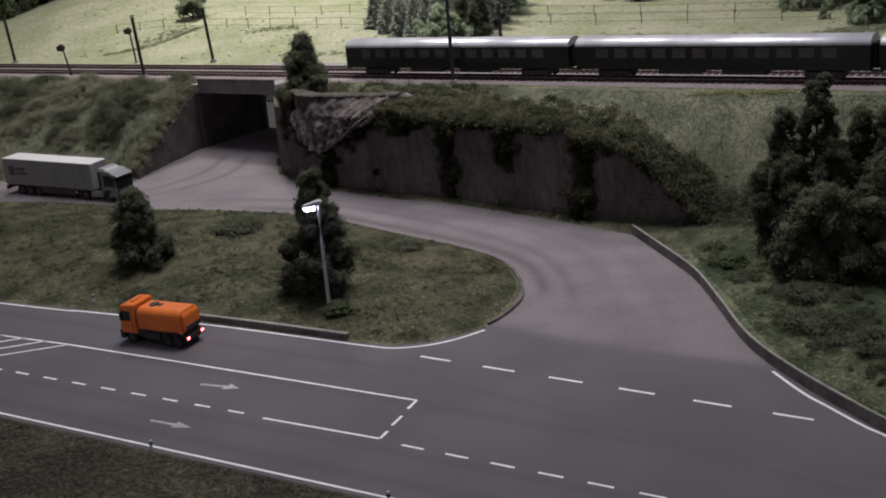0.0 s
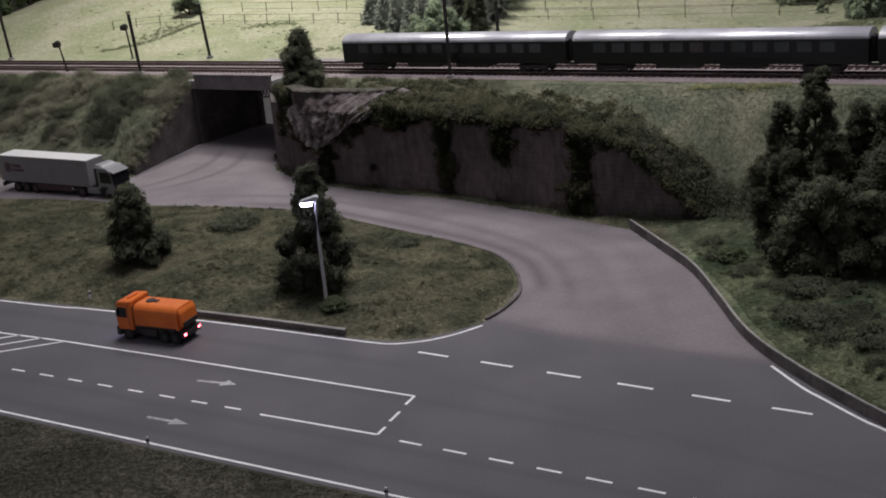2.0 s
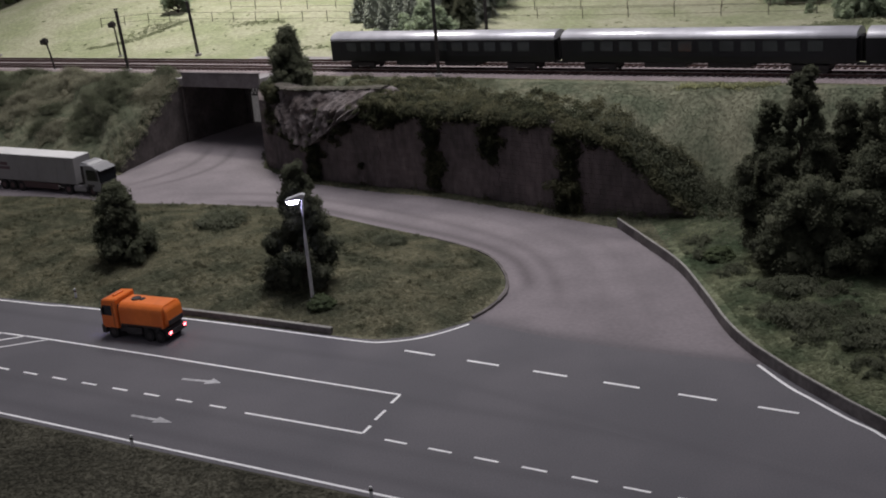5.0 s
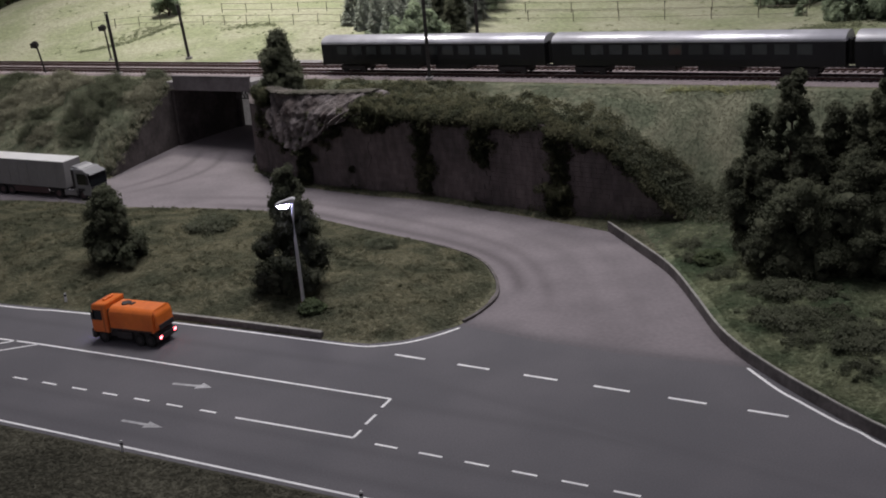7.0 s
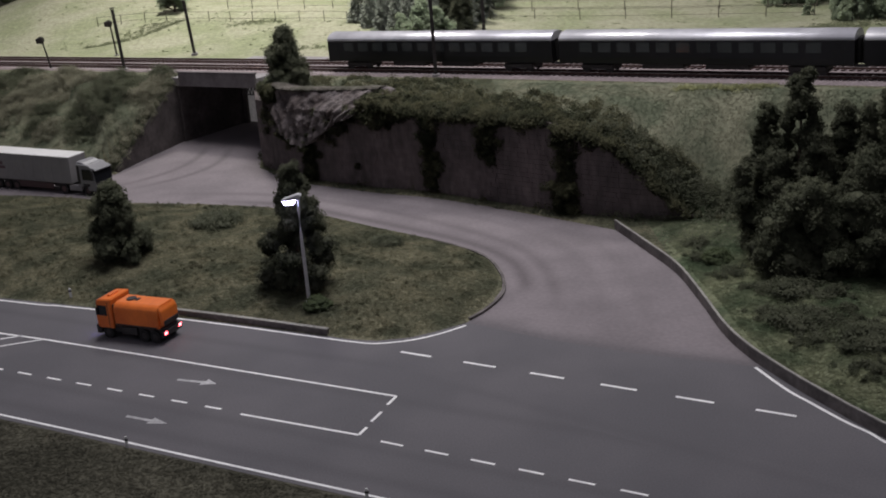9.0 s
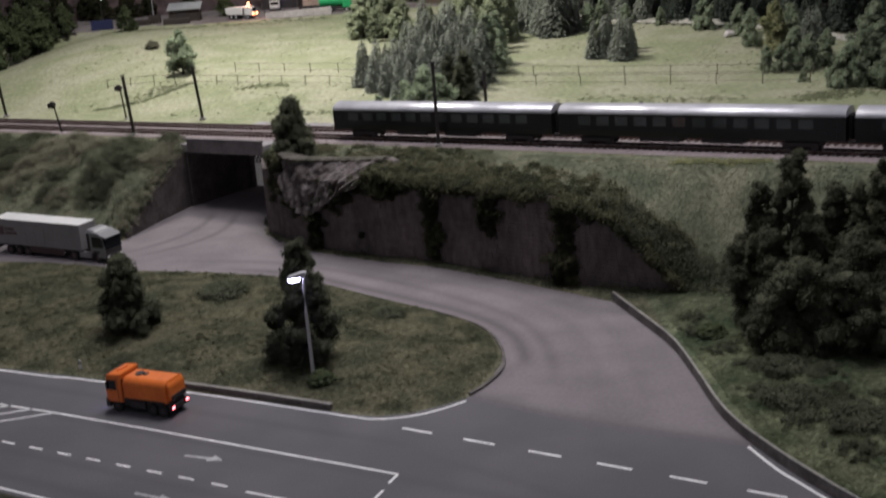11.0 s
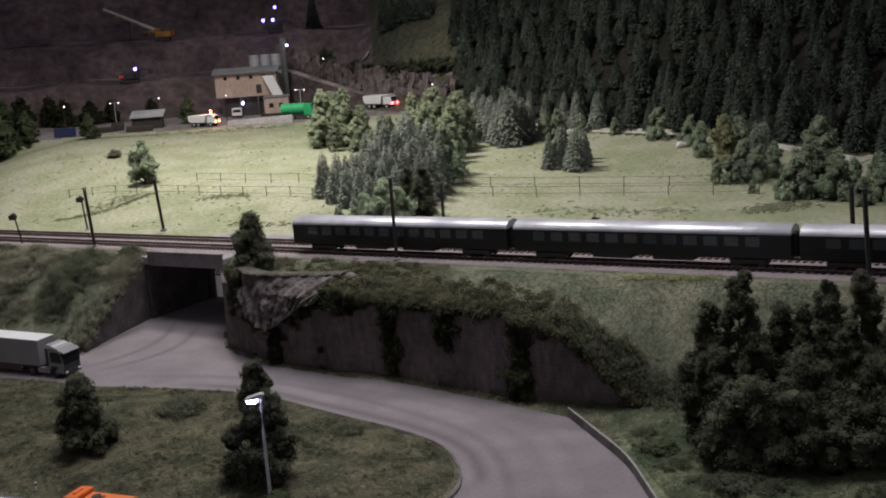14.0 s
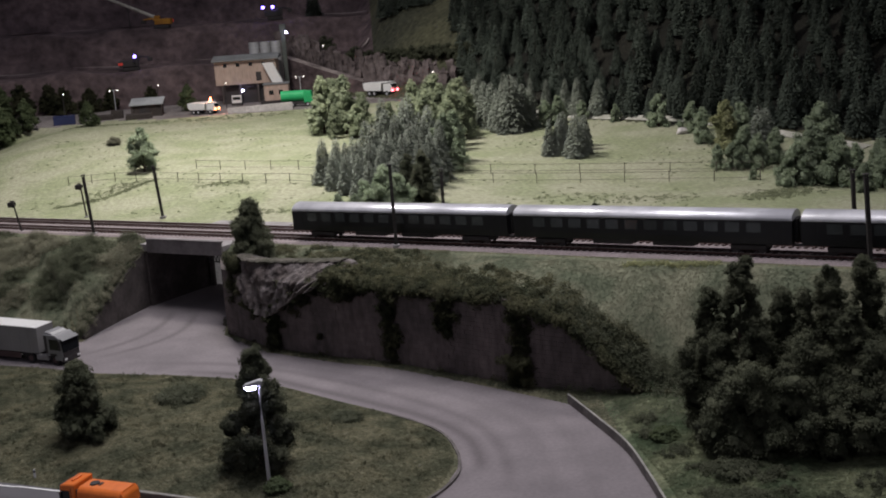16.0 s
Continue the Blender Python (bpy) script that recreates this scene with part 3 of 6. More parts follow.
for i, (a, b, wd, much) in enumerate((((-44, 81.6), (34, 37.6), 1.8, 0.5), ((-44, 85.0), (34, 41.0), 1.5, 0.4), ((-46, 92.6), (22, 54.8), 1.8, 0.4), ((-46, 96.4), (2, 71.0), 1.6, 0.45), ((-2, 72.6), (26, 49), 1.6, 0.3))):
    wear_band("tyre_mark", between(a, b, 30), wd, "faint dark wheel tracks along the main road", ASPHALT_WORN, [v * much for v in WORN], 0.0012 + 0.0007 * i)
def wall_run(line, tops):
    """Length along a plan line, and a function giving the place, heading and top height at a length."""
    pts = [Vector(p) for p in line]
    runs = [0.0]
    for a, b in zip(pts, pts[1:]):
        runs.append(runs[-1] + (b - a).length)

    def spot(u):
        i = max(0, min(len(pts) - 2, int(np.searchsorted(runs, u, side="right")) - 1))
        d = (pts[i + 1] - pts[i]).normalized()
        p = pts[i] + d * (u - runs[i])
        return p, d, float(np.interp(u, runs, tops))

    return runs[-1], spot


def strip(bm, line, z0, tops, thick):
    """A solid wall along a plan line, thick towards its left."""
    prev = None
    for i, (x, y) in enumerate(line):
        a, b = Vector(line[max(i - 1, 0)]), Vector(line[min(i + 1, len(line) - 1)])
        d = (b - a).normalized()
        n = Vector((-d.y, d.x)) * thick
        row = [bm.verts.new(v) for v in ((x, y, z0), (x, y, tops[i]), (x + n.x, y + n.y, tops[i]), (x + n.x, y + n.y, z0))]
        if prev:
            for k in range(4):
                bm.faces.new((prev[k], row[k], row[(k + 1) % 4], prev[(k + 1) % 4]))
        else:
            bm.faces.new(row)
        prev = row
    bm.faces.new(prev[::-1])
    bmesh.ops.recalc_face_normals(bm, faces=bm.faces[:])
    return bm


BOX_FACES = np.array([[0, 3, 2, 1], [4, 5, 6, 7], [0, 1, 5, 4], [1, 2, 6, 5], [2, 3, 7, 6], [3, 0, 4, 7]])


def many_boxes(centers, sizes, turns, mat):
    """One mesh of many upright boxes: centres, sizes, turns about z (radians)."""
    c, s, a = (np.asarray(v, float) for v in (centers, sizes, turns))
    unit = np.array([(-1, -1, -1), (1, -1, -1), (1, 1, -1), (-1, 1, -1), (-1, -1, 1), (1, -1, 1), (1, 1, 1), (-1, 1, 1)]) / 2
    v = unit[None] * s[:, None]
    x, y = v[..., 0] * np.cos(a)[:, None] - v[..., 1] * np.sin(a)[:, None], v[..., 0] * np.sin(a)[:, None] + v[..., 1] * np.cos(a)[:, None]
    v = np.stack([x, y, v[..., 2]], -1) + c[:, None]
    return quads_mesh(v[:, BOX_FACES], mat)


wall = tagged(part("wall_retaining", strip(bmesh.new(), WALL, -0.3, WALL_TOP, 1.2), MORTAR), "tall dark stone retaining wall overgrown with ivy", "wall", kind="structure")
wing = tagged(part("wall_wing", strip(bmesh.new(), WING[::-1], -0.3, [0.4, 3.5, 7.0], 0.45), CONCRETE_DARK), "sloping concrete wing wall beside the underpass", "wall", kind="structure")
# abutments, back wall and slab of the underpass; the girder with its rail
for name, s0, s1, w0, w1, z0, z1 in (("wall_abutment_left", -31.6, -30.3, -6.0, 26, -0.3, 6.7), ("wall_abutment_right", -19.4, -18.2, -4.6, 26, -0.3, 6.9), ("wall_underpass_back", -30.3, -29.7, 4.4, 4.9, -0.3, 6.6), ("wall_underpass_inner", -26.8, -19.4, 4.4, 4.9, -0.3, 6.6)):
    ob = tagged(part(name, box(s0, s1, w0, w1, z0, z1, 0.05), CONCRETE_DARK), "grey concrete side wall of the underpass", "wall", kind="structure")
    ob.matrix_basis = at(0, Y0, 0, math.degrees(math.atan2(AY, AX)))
RAIL_TURN = math.degrees(math.atan2(AY, AX))
# added glowing panel, seen through the back wall's opening as a lit wall
ob = tagged(part("backdrop", box(-30.2, -26.0, 5.3, 5.5, -0.3, 6.6), PANEL_GLOW), "glowing panel standing in for a lit wall inside the underpass", "backdrop", kind="structure")
ob.matrix_basis = at(0, Y0, 0, RAIL_TURN)


def on_line(s, w, z=0.0):
    """A pose on the railway: local x along it, following its gradient; z over the trackbed."""
    x, y = xy(s, w)
    return at(x, y, deck(s) + z, RAIL_TURN, 0, -1.948)


bridge = thing("rail_bridge", "grey concrete railway bridge over the underpass", "bridge", on_line(-24.6, 0))
part("slab", box(-6.6, 6.6, -6.1, 8.4, -0.9, -0.02, 0.04), CONCRETE, bridge)
part("girder", box(-5.15, 7.2, -6.4, -6.1, -0.98, 0.62, 0.04), GIRDER, bridge)
part("edge_beam", box(-5.2, 7.3, -6.45, -6.0, 0.62, 0.8, 0.05), GIRDER, bridge)
truss = tube([(4.2, -5.6, -1.06), (6.2, -5.6, -1.06)], 0.09, sides=5)
for k in range(4):
    tube([(4.2 + 0.5 * k, -5.6, -1.06), (4.45 + 0.5 * k, -5.6, -1.9), (4.7 + 0.5 * k, -5.6, -1.06)], 0.07, sides=5, bm=truss)
tube([(4.2, -5.6, -1.9), (6.2, -5.6, -1.9)], 0.09, sides=5, bm=truss)
part("truss", truss, DARK_STEEL, bridge, "dark steel lattice under the girder")

# trackbed and two tracks
bed = bmesh.new()
for x0, x1 in ((-130, 160),):
    add(bed, prism([(-3.9, -0.9), (-2.3, 0.0), (6.3, 0.0), (7.6, -0.9)], "x", x0, x1))
ballast = tagged(part("trackbed", bed, BALLAST), "brown stone ballast bed under two tracks", "trackbed", kind="structure")
ballast.matrix_basis = on_line(0, 0, 0.02)
for w in (0.0, 4.1):
    track = thing("railway_track", "model railway track with dark sleepers and shiny rails", "track", on_line(0, w, 0.02), kind="structure")
    sl = np.arange(-125, 155, 0.72)
    sleepers = part("sleepers", many_boxes([(v, 0, 0.05) for v in sl], [(0.3, 2.5, 0.14)] * len(sl), [0] * len(sl), SLEEPER), SLEEPER, track)
    tagged(sleepers, kind="stuff")
    for side in (-0.75, 0.75):
        rail = part("rail", box(-128, 158, side - 0.06, side + 0.06, 0.1, 0.27), RAIL_SIDE, track)
        part("railhead", box(-128, 158, side - 0.05, side + 0.05, 0.271, 0.29), RAIL, rail, "polished steel running surface")

# low walls beside the roads
BARRIER = spline([(16.3, 98.4), (17.7, 92.6), (19.0, 86.6), (19.35, 80.4), (19.5, 74.6), (20.0, 71.0), (20.85, 67.9), (21.75, 65.2), (22.65, 62.85), (23.5, 60.75), (25.2, 57.4), (31, 49)], 5)


def low_wall(name, line, height, thick, label):
    ob = tagged(part(name, strip(bmesh.new(), line, -0.3, [height] * len(line), thick), KERB_DARK), label, "low wall", kind="structure")
    off = [(x, y) for x, y in line]
    cap = part("cap", strip(bmesh.new(), off, height + 0.005, [height + 0.08] * len(line), thick * 1.05), CAP if height > 0.4 else KERB_DARK, ob, "weathered coping")
    return ob


low_wall("low_wall_outer", BARRIER[::-1], 0.76, -0.17, "low dark wall with pale coping along the curve")
low_wall("low_wall_inner", spline([(-7.3, 79.5), (-12.6, 82.4), (-17.0, 84.7), (-21.4, 86.9)], 4), 0.42, -0.3, "low dark wall beside the main road")
low_wall("low_wall_kerb", spline([(2.9, 80.3), (4.2, 81.9), (5.6, 84.6), (6.0, 87.6), (5.75, 90.6), (5.1, 93.2), (3.5, 96.0), (0.2, 99.6)], 4), 0.1, 0.22, "low dark kerb round the grass island")


# ---- plants ----
def leaf_cloud(centers, radii, per, size, rng, outward=0.6, squash=0.85):
    """Corners (n, 3, 3) of small leaves round clump centres."""
    c, r = np.asarray(centers, float), np.asarray(radii, float)
    n = len(c) * per
    d = rng.normal(size=(n, 3))
    d /= np.linalg.norm(d, axis=1)[:, None]
    rr = np.repeat(r, per) * (0.35 + 1.0 * rng.random(n) ** 0.75)
    p = np.repeat(c, per, 0) + d * rr[:, None] * (1, 1, squash)
    nrm = d * outward + rng.normal(size=(n, 3)) * (1 - outward) + (0, 0, 0.25)
    nrm /= np.linalg.norm(nrm, axis=1)[:, None]
    a = np.cross(nrm, rng.normal(size=(n, 3)))
    a /= np.linalg.norm(a, axis=1)[:, None] + 1e-9
    b = np.cross(nrm, a)
    s = (size * (0.6 + 0.8 * rng.random(n)))[:, None]
    return np.stack([p - a * s * 0.62 - b * s * 0.3, p + a * s * 0.62 - b * s * 0.3 + nrm * s * 0.1, p + b * s * 0.7], 1)


def clump_cores(centers, radii, rng, squash=0.85):
    """Corners (n, 3, 3) of uneven lumps inside the leaves."""
    c, r = np.asarray(centers, float), np.asarray(radii, float)
    faces = []
    for axis in range(3):
        for sign in (-1, 1):
            for u in (-1, 0):
                for v in (-1, 0):
                    quad = []
                    for du, dv in ((0, 0), (1, 0), (1, 1), (0, 1)):
                        p = np.zeros(3)
                        p[axis], p[(axis + 1) % 3], p[(axis + 2) % 3] = sign, u + du, v + dv
                        quad.append(p / np.linalg.norm(p))
                    faces.append(quad if sign > 0 else quad[::-1])
    unit = np.array(faces)
    out = unit[None] * (r * 0.52)[:, None, None, None] * (1, 1, squash)
    k = out * 3.1 + c[:, None, None] * 1.7
    out = out * (1 + 0.28 * np.sin(k[..., :1] * 1.9 + k[..., 1:2]) * np.cos(k[..., 2:] * 2.3 - k[..., :1])) + c[:, None, None]
    out = out.reshape(-1, 4, 3)
    return np.concatenate([out[:, (0, 1, 2)], out[:, (0, 2, 3)]])


def crown_shape(kind):
    return {"cone": lambda f: 1.0 * (1 - f) ** 0.75 + 0.06, "spire": lambda f: 1.05 * (1 - f) ** 1.3 + 0.05, "round": lambda f: math.sin(math.pi * min(1, 0.16 + 0.84 * f)) ** 0.7 + 0.08, "egg": lambda f: (math.sin(math.pi * (0.2 + 0.8 * f) ** 0.8)) ** 0.8 * (1 - 0.35 * f) + 0.1}[kind]


def tree_meshes(height, radius, shape, clumps, per, leaf, mat, seed, base=0.08):
    rng = np.random.default_rng(seed)
    f = crown_shape(shape)
    cs, rs = [], []
    lobes = max(18, clumps // 5)
    core_c, core_r = [], []
    for k in range(lobes):
        v = (k + rng.random()) / lobes
        a = k * 2.4 + rng.normal() * 0.4
        q = radius * f(v) * (0.08 + 0.66 * rng.random() ** 0.6) * (1 + 0.16 * math.sin(3 * a + seed))
        big = radius * (0.24 + 0.16 * rng.random()) * (1.15 - 0.5 * v) + 0.12
        c = np.array((math.cos(a) * q, math.sin(a) * q, height * (base + (0.93 - base) * v) + rng.normal() * 0.2))
        core_c.append(c), core_r.append(big * 1.2)
        for j in range(8):
            d = rng.normal(size=3) + (math.cos(a) * 0.3, math.sin(a) * 0.3, 0.5)
            d /= np.linalg.norm(d)
            cs.append(c + d * big * (0.65, 0.65, 0.9) * (0.75 + 0.35 * rng.random())), rs.append(big * (0.27 + 0.32 * rng.random()))
    if clumps > 150:
        core_c, core_r = core_c + cs, core_r + [r * 1.1 for r in rs]
    clumps = len(cs)
    trunk = tube([(0, 0, -0.4), (rng.normal() * 0.1, 0.05, height * 0.4), (0, rng.normal() * 0.15, height * 0.9)], radius * 0.07 + 0.06, 0.05, 7)
    for k in range(7):
        c = Vector(cs[(k * 5 + 2) % clumps])
        tube([(0, 0, max(0.3, c.z - 1.2)), tuple(c * 0.6 + Vector((0, 0, c.z * 0.38))), tuple(c)], 0.09, 0.03, 5, trunk)
    return trunk, quads_mesh(np.concatenate([leaf_cloud(cs, rs, per, leaf, rng, 0.6), clump_cores(core_c, core_r, rng, 1.05)]), mat, 3)


def make_tree(name, label, category, x, y, height, radius, shape="egg", clumps=60, per=70, leaf=0.34, mat=None, seed=1, group="", z=None, base=0.08):
    t = thing(name, label, category, at(x, y, (float(ground_height(x, y)) if z is None else z) - 0.05, rz=seed * 47), group)
    trunk, crown = tree_meshes(height, radius, shape, clumps, per, leaf, mat or LEAF_DARK, seed, base)
    part("trunk", trunk, BARK, t)
    part("crown", crown, None, t)
    return t


def put_copy(src, x, y, scale, turn, z=None):
    return copy_thing(src, at(x, y, (float(ground_height(x, y)) if z is None else z) - 0.05, turn, s=scale))


def conifer_sprays(height, radius, seed, sprays, layers=13, size=1.0, taper=0.74):
    """Corners (n, 3, 3) of many small drooping sprays of needles in uneven tiers."""
    rng = np.random.default_rng(seed)
    n = sprays
    v = 1 - np.sqrt(rng.random(n) * 0.995)
    tier = (v * layers + rng.normal(size=n) * 0.12) % 1.0
    a = rng.random(n) * 2 * math.pi
    edge = radius * (1 - v) ** taper * (1.0 - 0.4 * tier) * (1 + 0.16 * np.sin(a * 5 + np.floor(v * layers) * 1.7)) + 0.17
    q = edge * (0.5 + 0.5 * rng.random(n) ** 0.4)
    p = np.stack([np.cos(a) * q, np.sin(a) * q, height * (0.04 + 0.95 * v) - 0.12 * q + rng.normal(size=n) * 0.05], -1)
    out = np.stack([np.cos(a), np.sin(a), -0.45 + rng.normal(size=n) * 0.25], -1)
    side = np.stack([-np.sin(a), np.cos(a), rng.normal(size=n) * 0.35], -1)
    s = size * (0.15 + 0.16 * rng.random(n))[:, None] * (0.5 + 0.5 * (1 - v))[:, None] * (height / 10)
    return np.stack([p - out * s * 0.4 - side * s * 0.62, p - out * s * 0.4 + side * s * 0.62, p + out * s * 1.2], 1)


def conifer_meshes(height, radius, seed, mat, layers=13, sprays=3400, taper=0.74):
    return tube([(0, 0, -0.4), (0, 0, height * 0.95)], 0.16, 0.03, 6), quads_mesh(conifer_sprays(height, radius, seed, sprays, layers, 1.6, taper), mat, 3)


def make_conifer(name, label, x, y, height, radius, seed, mat=None, group="", z=None, sprays=3400, taper=0.74):
    t = thing(name, label, "conifer", at(x, y, (float(ground_height(x, y)) if z is None else z) - 0.1, seed * 31), group)
    trunk, crown = conifer_meshes(height, radius, seed, mat or NEEDLE, 13, sprays, taper)
    part("trunk", trunk, BARK, t)
    part("needles", crown, None, t)
    return t


make_tree("tree", "dark bushy model tree on the grass island", "tree", -25.7, 97.6, 6.6, 3.1, "cone", 170, 170, 0.12, LEAF_DARK, 3, base=0.02)
make_tree("tree", "dark egg-shaped model tree behind the street lamp", "tree", -9.6, 88.2, 9.5, 3.1, "egg", 170, 170, 0.12, LEAF_DARK, 5, base=0.03)
make_tree("tree", "dark pointed model tree on the rock beside the bridge", "tree", -13.3, 128.9, 5.6, 3.3, "cone", 160, 150, 0.11, LEAF_DARK, 8, z=9.35, base=0.0)
for x, y, h, r, sd in ((28.3, 86.4, 14.6, 3.2, 11), (26.3, 88.5, 11.5, 2.6, 12), (31.3, 85.8, 11.8, 2.5, 13), (34.9, 85.6, 13.6, 2.8, 14), (37.4, 85.0, 14.1, 2.9, 15), (32.8, 84.8, 11.2, 2.7, 16), (28.9, 84.6, 9.5, 3.5, 17), (26.0, 86.4, 8.0, 3.0, 18), (35.4, 82.8, 10.4, 3.2, 19), (31.7, 82.6, 8.2, 3.8, 20), (27.5, 82.2, 6.8, 3.8, 21), (30.2, 81.4, 6.4, 3.5, 22), (33.5, 81.0, 5.4, 3.8, 23), (36.9, 81.2, 7.4, 4.2, 24), (25.8, 82.8, 3.4, 2.3, 25), (39.3, 82.5, 11.2, 3.8, 26)):
    make_tree("tree", "large dark green leafy model tree in a dense clump", "tree", x, y, h, r, "round" if h < 8.5 else "egg", 155, 165, 0.12, LEAF_DARK, sd, "dense clump of dark trees", base=0.02)


def make_bush(label, x, y, height, radius, seed, mat=None, group="", clumps=30, per=90, leaf=0.17, z=None):
    b = thing("bush", label, "bush", at(x, y, (float(ground_height(x, y)) if z is None else z) - 0.1, seed * 40), group)
    rng = np.random.default_rng(seed)
    cs = [(math.cos(k * 2.4) * radius * math.sqrt((k + 0.5) / clumps) * 0.85, math.sin(k * 2.4) * radius * math.sqrt((k + 0.5) / clumps) * 0.85, height * (0.35 + 0.4 * rng.random()) * (1.15 - 0.6 * (k / clumps))) for k in range(clumps)]
    part("twigs", tube([(0, 0, -0.3), (0.05, 0, height * 0.5)], 0.09, 0.03, 5), BARK, b)
    part("foliage", quads_mesh(np.concatenate([leaf_cloud(cs, [radius * 0.22 + 0.1] * clumps, per, leaf, rng, 0.85, squash=0.7), clump_cores(cs[::2], [radius * 0.24 + 0.1] * len(cs[::2]), rng, 0.7)]), mat or LEAF, 3), None, b)
    return b


make_bush("small dark bush at the foot of the street lamp", -8.2, 83.9, 1.1, 1.0, 21)
make_bush("low dark bush on the grass island", -18.5, 105.0, 1.0, 2.6, 22, LEAF_OLIVE, leaf=0.12, per=150)
make_bush("low dark bush on the grass island", -3.2, 97.5, 0.7, 1.5, 23, LEAF_OLIVE, leaf=0.12, per=150)
make_bush("low bush on the rough grass", 22.4, 87.5, 1.2, 1.1, 24)
for i, (x, y, h, r) in enumerate(((24.5, 74.0, 0.9, 2.2), (27.5, 69.5, 0.9, 2.5), (25.6, 79.0, 1.0, 1.9))):
    make_bush("low dark bush on the rough grass", x, y, h, r, 25 + i, LEAF_OLIVE, per=130, leaf=0.13, group="bushes on the rough grass")


def bank_cover(name, spots, mat, label, seed):
    """Soft merged scrub: low humps of fine leaves, drawn out down the slope."""
    rng = np.random.default_rng(seed)
    cs, rs = [], []
    for s, w, h, r in spots:
        n = int(30 * r)
        for k in range(n):
            u, v = rng.normal() * 0.45, rng.normal() * 0.5
            x, y = xy(s + u * r + 0.25 * v * r, w + v * r * 1.3)
            d, i, side = poly_distance(np.array([x]), np.array([y]), LEFT_TOE, False)
            if side[0] > 0 or d[0] < 0.5 or sw(x, y)[1] > -3.9:
                continue
            cs.append((x, y, float(ground_height(x, y)) + 0.65 * h * math.exp(-1.6 * (u * u + v * v)) * (0.5 + 0.5 * rng.random()))), rs.append(0.3 + 0.35 * rng.random())
    length, spot = wall_run(WING, [7.0, 3.5, 0.4])
    for k in range(90):
        p, d, top = spot(length * rng.random())
        q = p + Vector((d.y, -d.x)) * rng.uniform(0.0, 1.6)
        cs.append((q.x, q.y, top + rng.uniform(-0.1, 0.9))), rs.append(0.28 + 0.3 * rng.random())
    tagged(new(name, quads_mesh(leaf_cloud(cs, rs, 130, 0.09, rng, 0.55), mat, 3)), label, "scrub", kind="stuff")


bank_cover("scrub_on_left_bank", ((-53.5, -15.5, 1.5, 2.2), (-56, -11.5, 1.8, 2.6), (-59, -7, 1.9, 2.6), (-62, -10.5, 1.7, 2.8), (-60, -14.5, 1.5, 2.6), (-35, -17.2, 1.8, 2.0), (-37, -14.6, 2.2, 2.3), (-36.6, -11.4, 2.4, 2.5), (-39.2, -7.0, 2.0, 2.4), (-32.6, -16.6, 1.5, 1.6), (-33.4, -13.2, 2.2, 2.0), (-41.2, -18.8, 1.6, 1.7), (-43, -15.6, 1.6, 1.6), (-33.0, -6.6, 1.9, 1.9), (-65, -15, 1.6, 3.0), (-68, -9, 1.8, 3.2)), LEAF_OLIVE, "dark olive scrub merging on the railway bank", 81)
bank_cover("pale_scrub_on_left_bank", ((-51, -14.0, 1.6, 2.4), (-52.6, -9.4, 1.7, 2.6), (-47.5, -8.0, 1.8, 2.8), (-45.6, -11.6, 1.8, 2.5), (-44.8, -14.2, 1.4, 2.0), (-49, -12, 1.4, 2.4), (-31.4, -10.4, 2.0, 1.9), (-32.0, -8, 1.8, 1.7), (-47.4, -17.6, 1.2, 2.4), (-38.6, -19.2, 1.0, 1.8), (-50.6, -19.4, 1.0, 2.2), (-41.4, -11.2, 1.6, 2.0), (-56, -17.5, 1.0, 2.4)), LEAF_BANK, "soft pale olive scrub on the railway bank", 82)


# the rock over the wall's corner: its length along the wall and the height of its lower edge
ROCK_RUN = 14.8
ROCK_FOOT = ([0, 0.18, 0.36, 0.62, 1.0], [5.2, 4.4, 3.7, 6.2, 8.7])


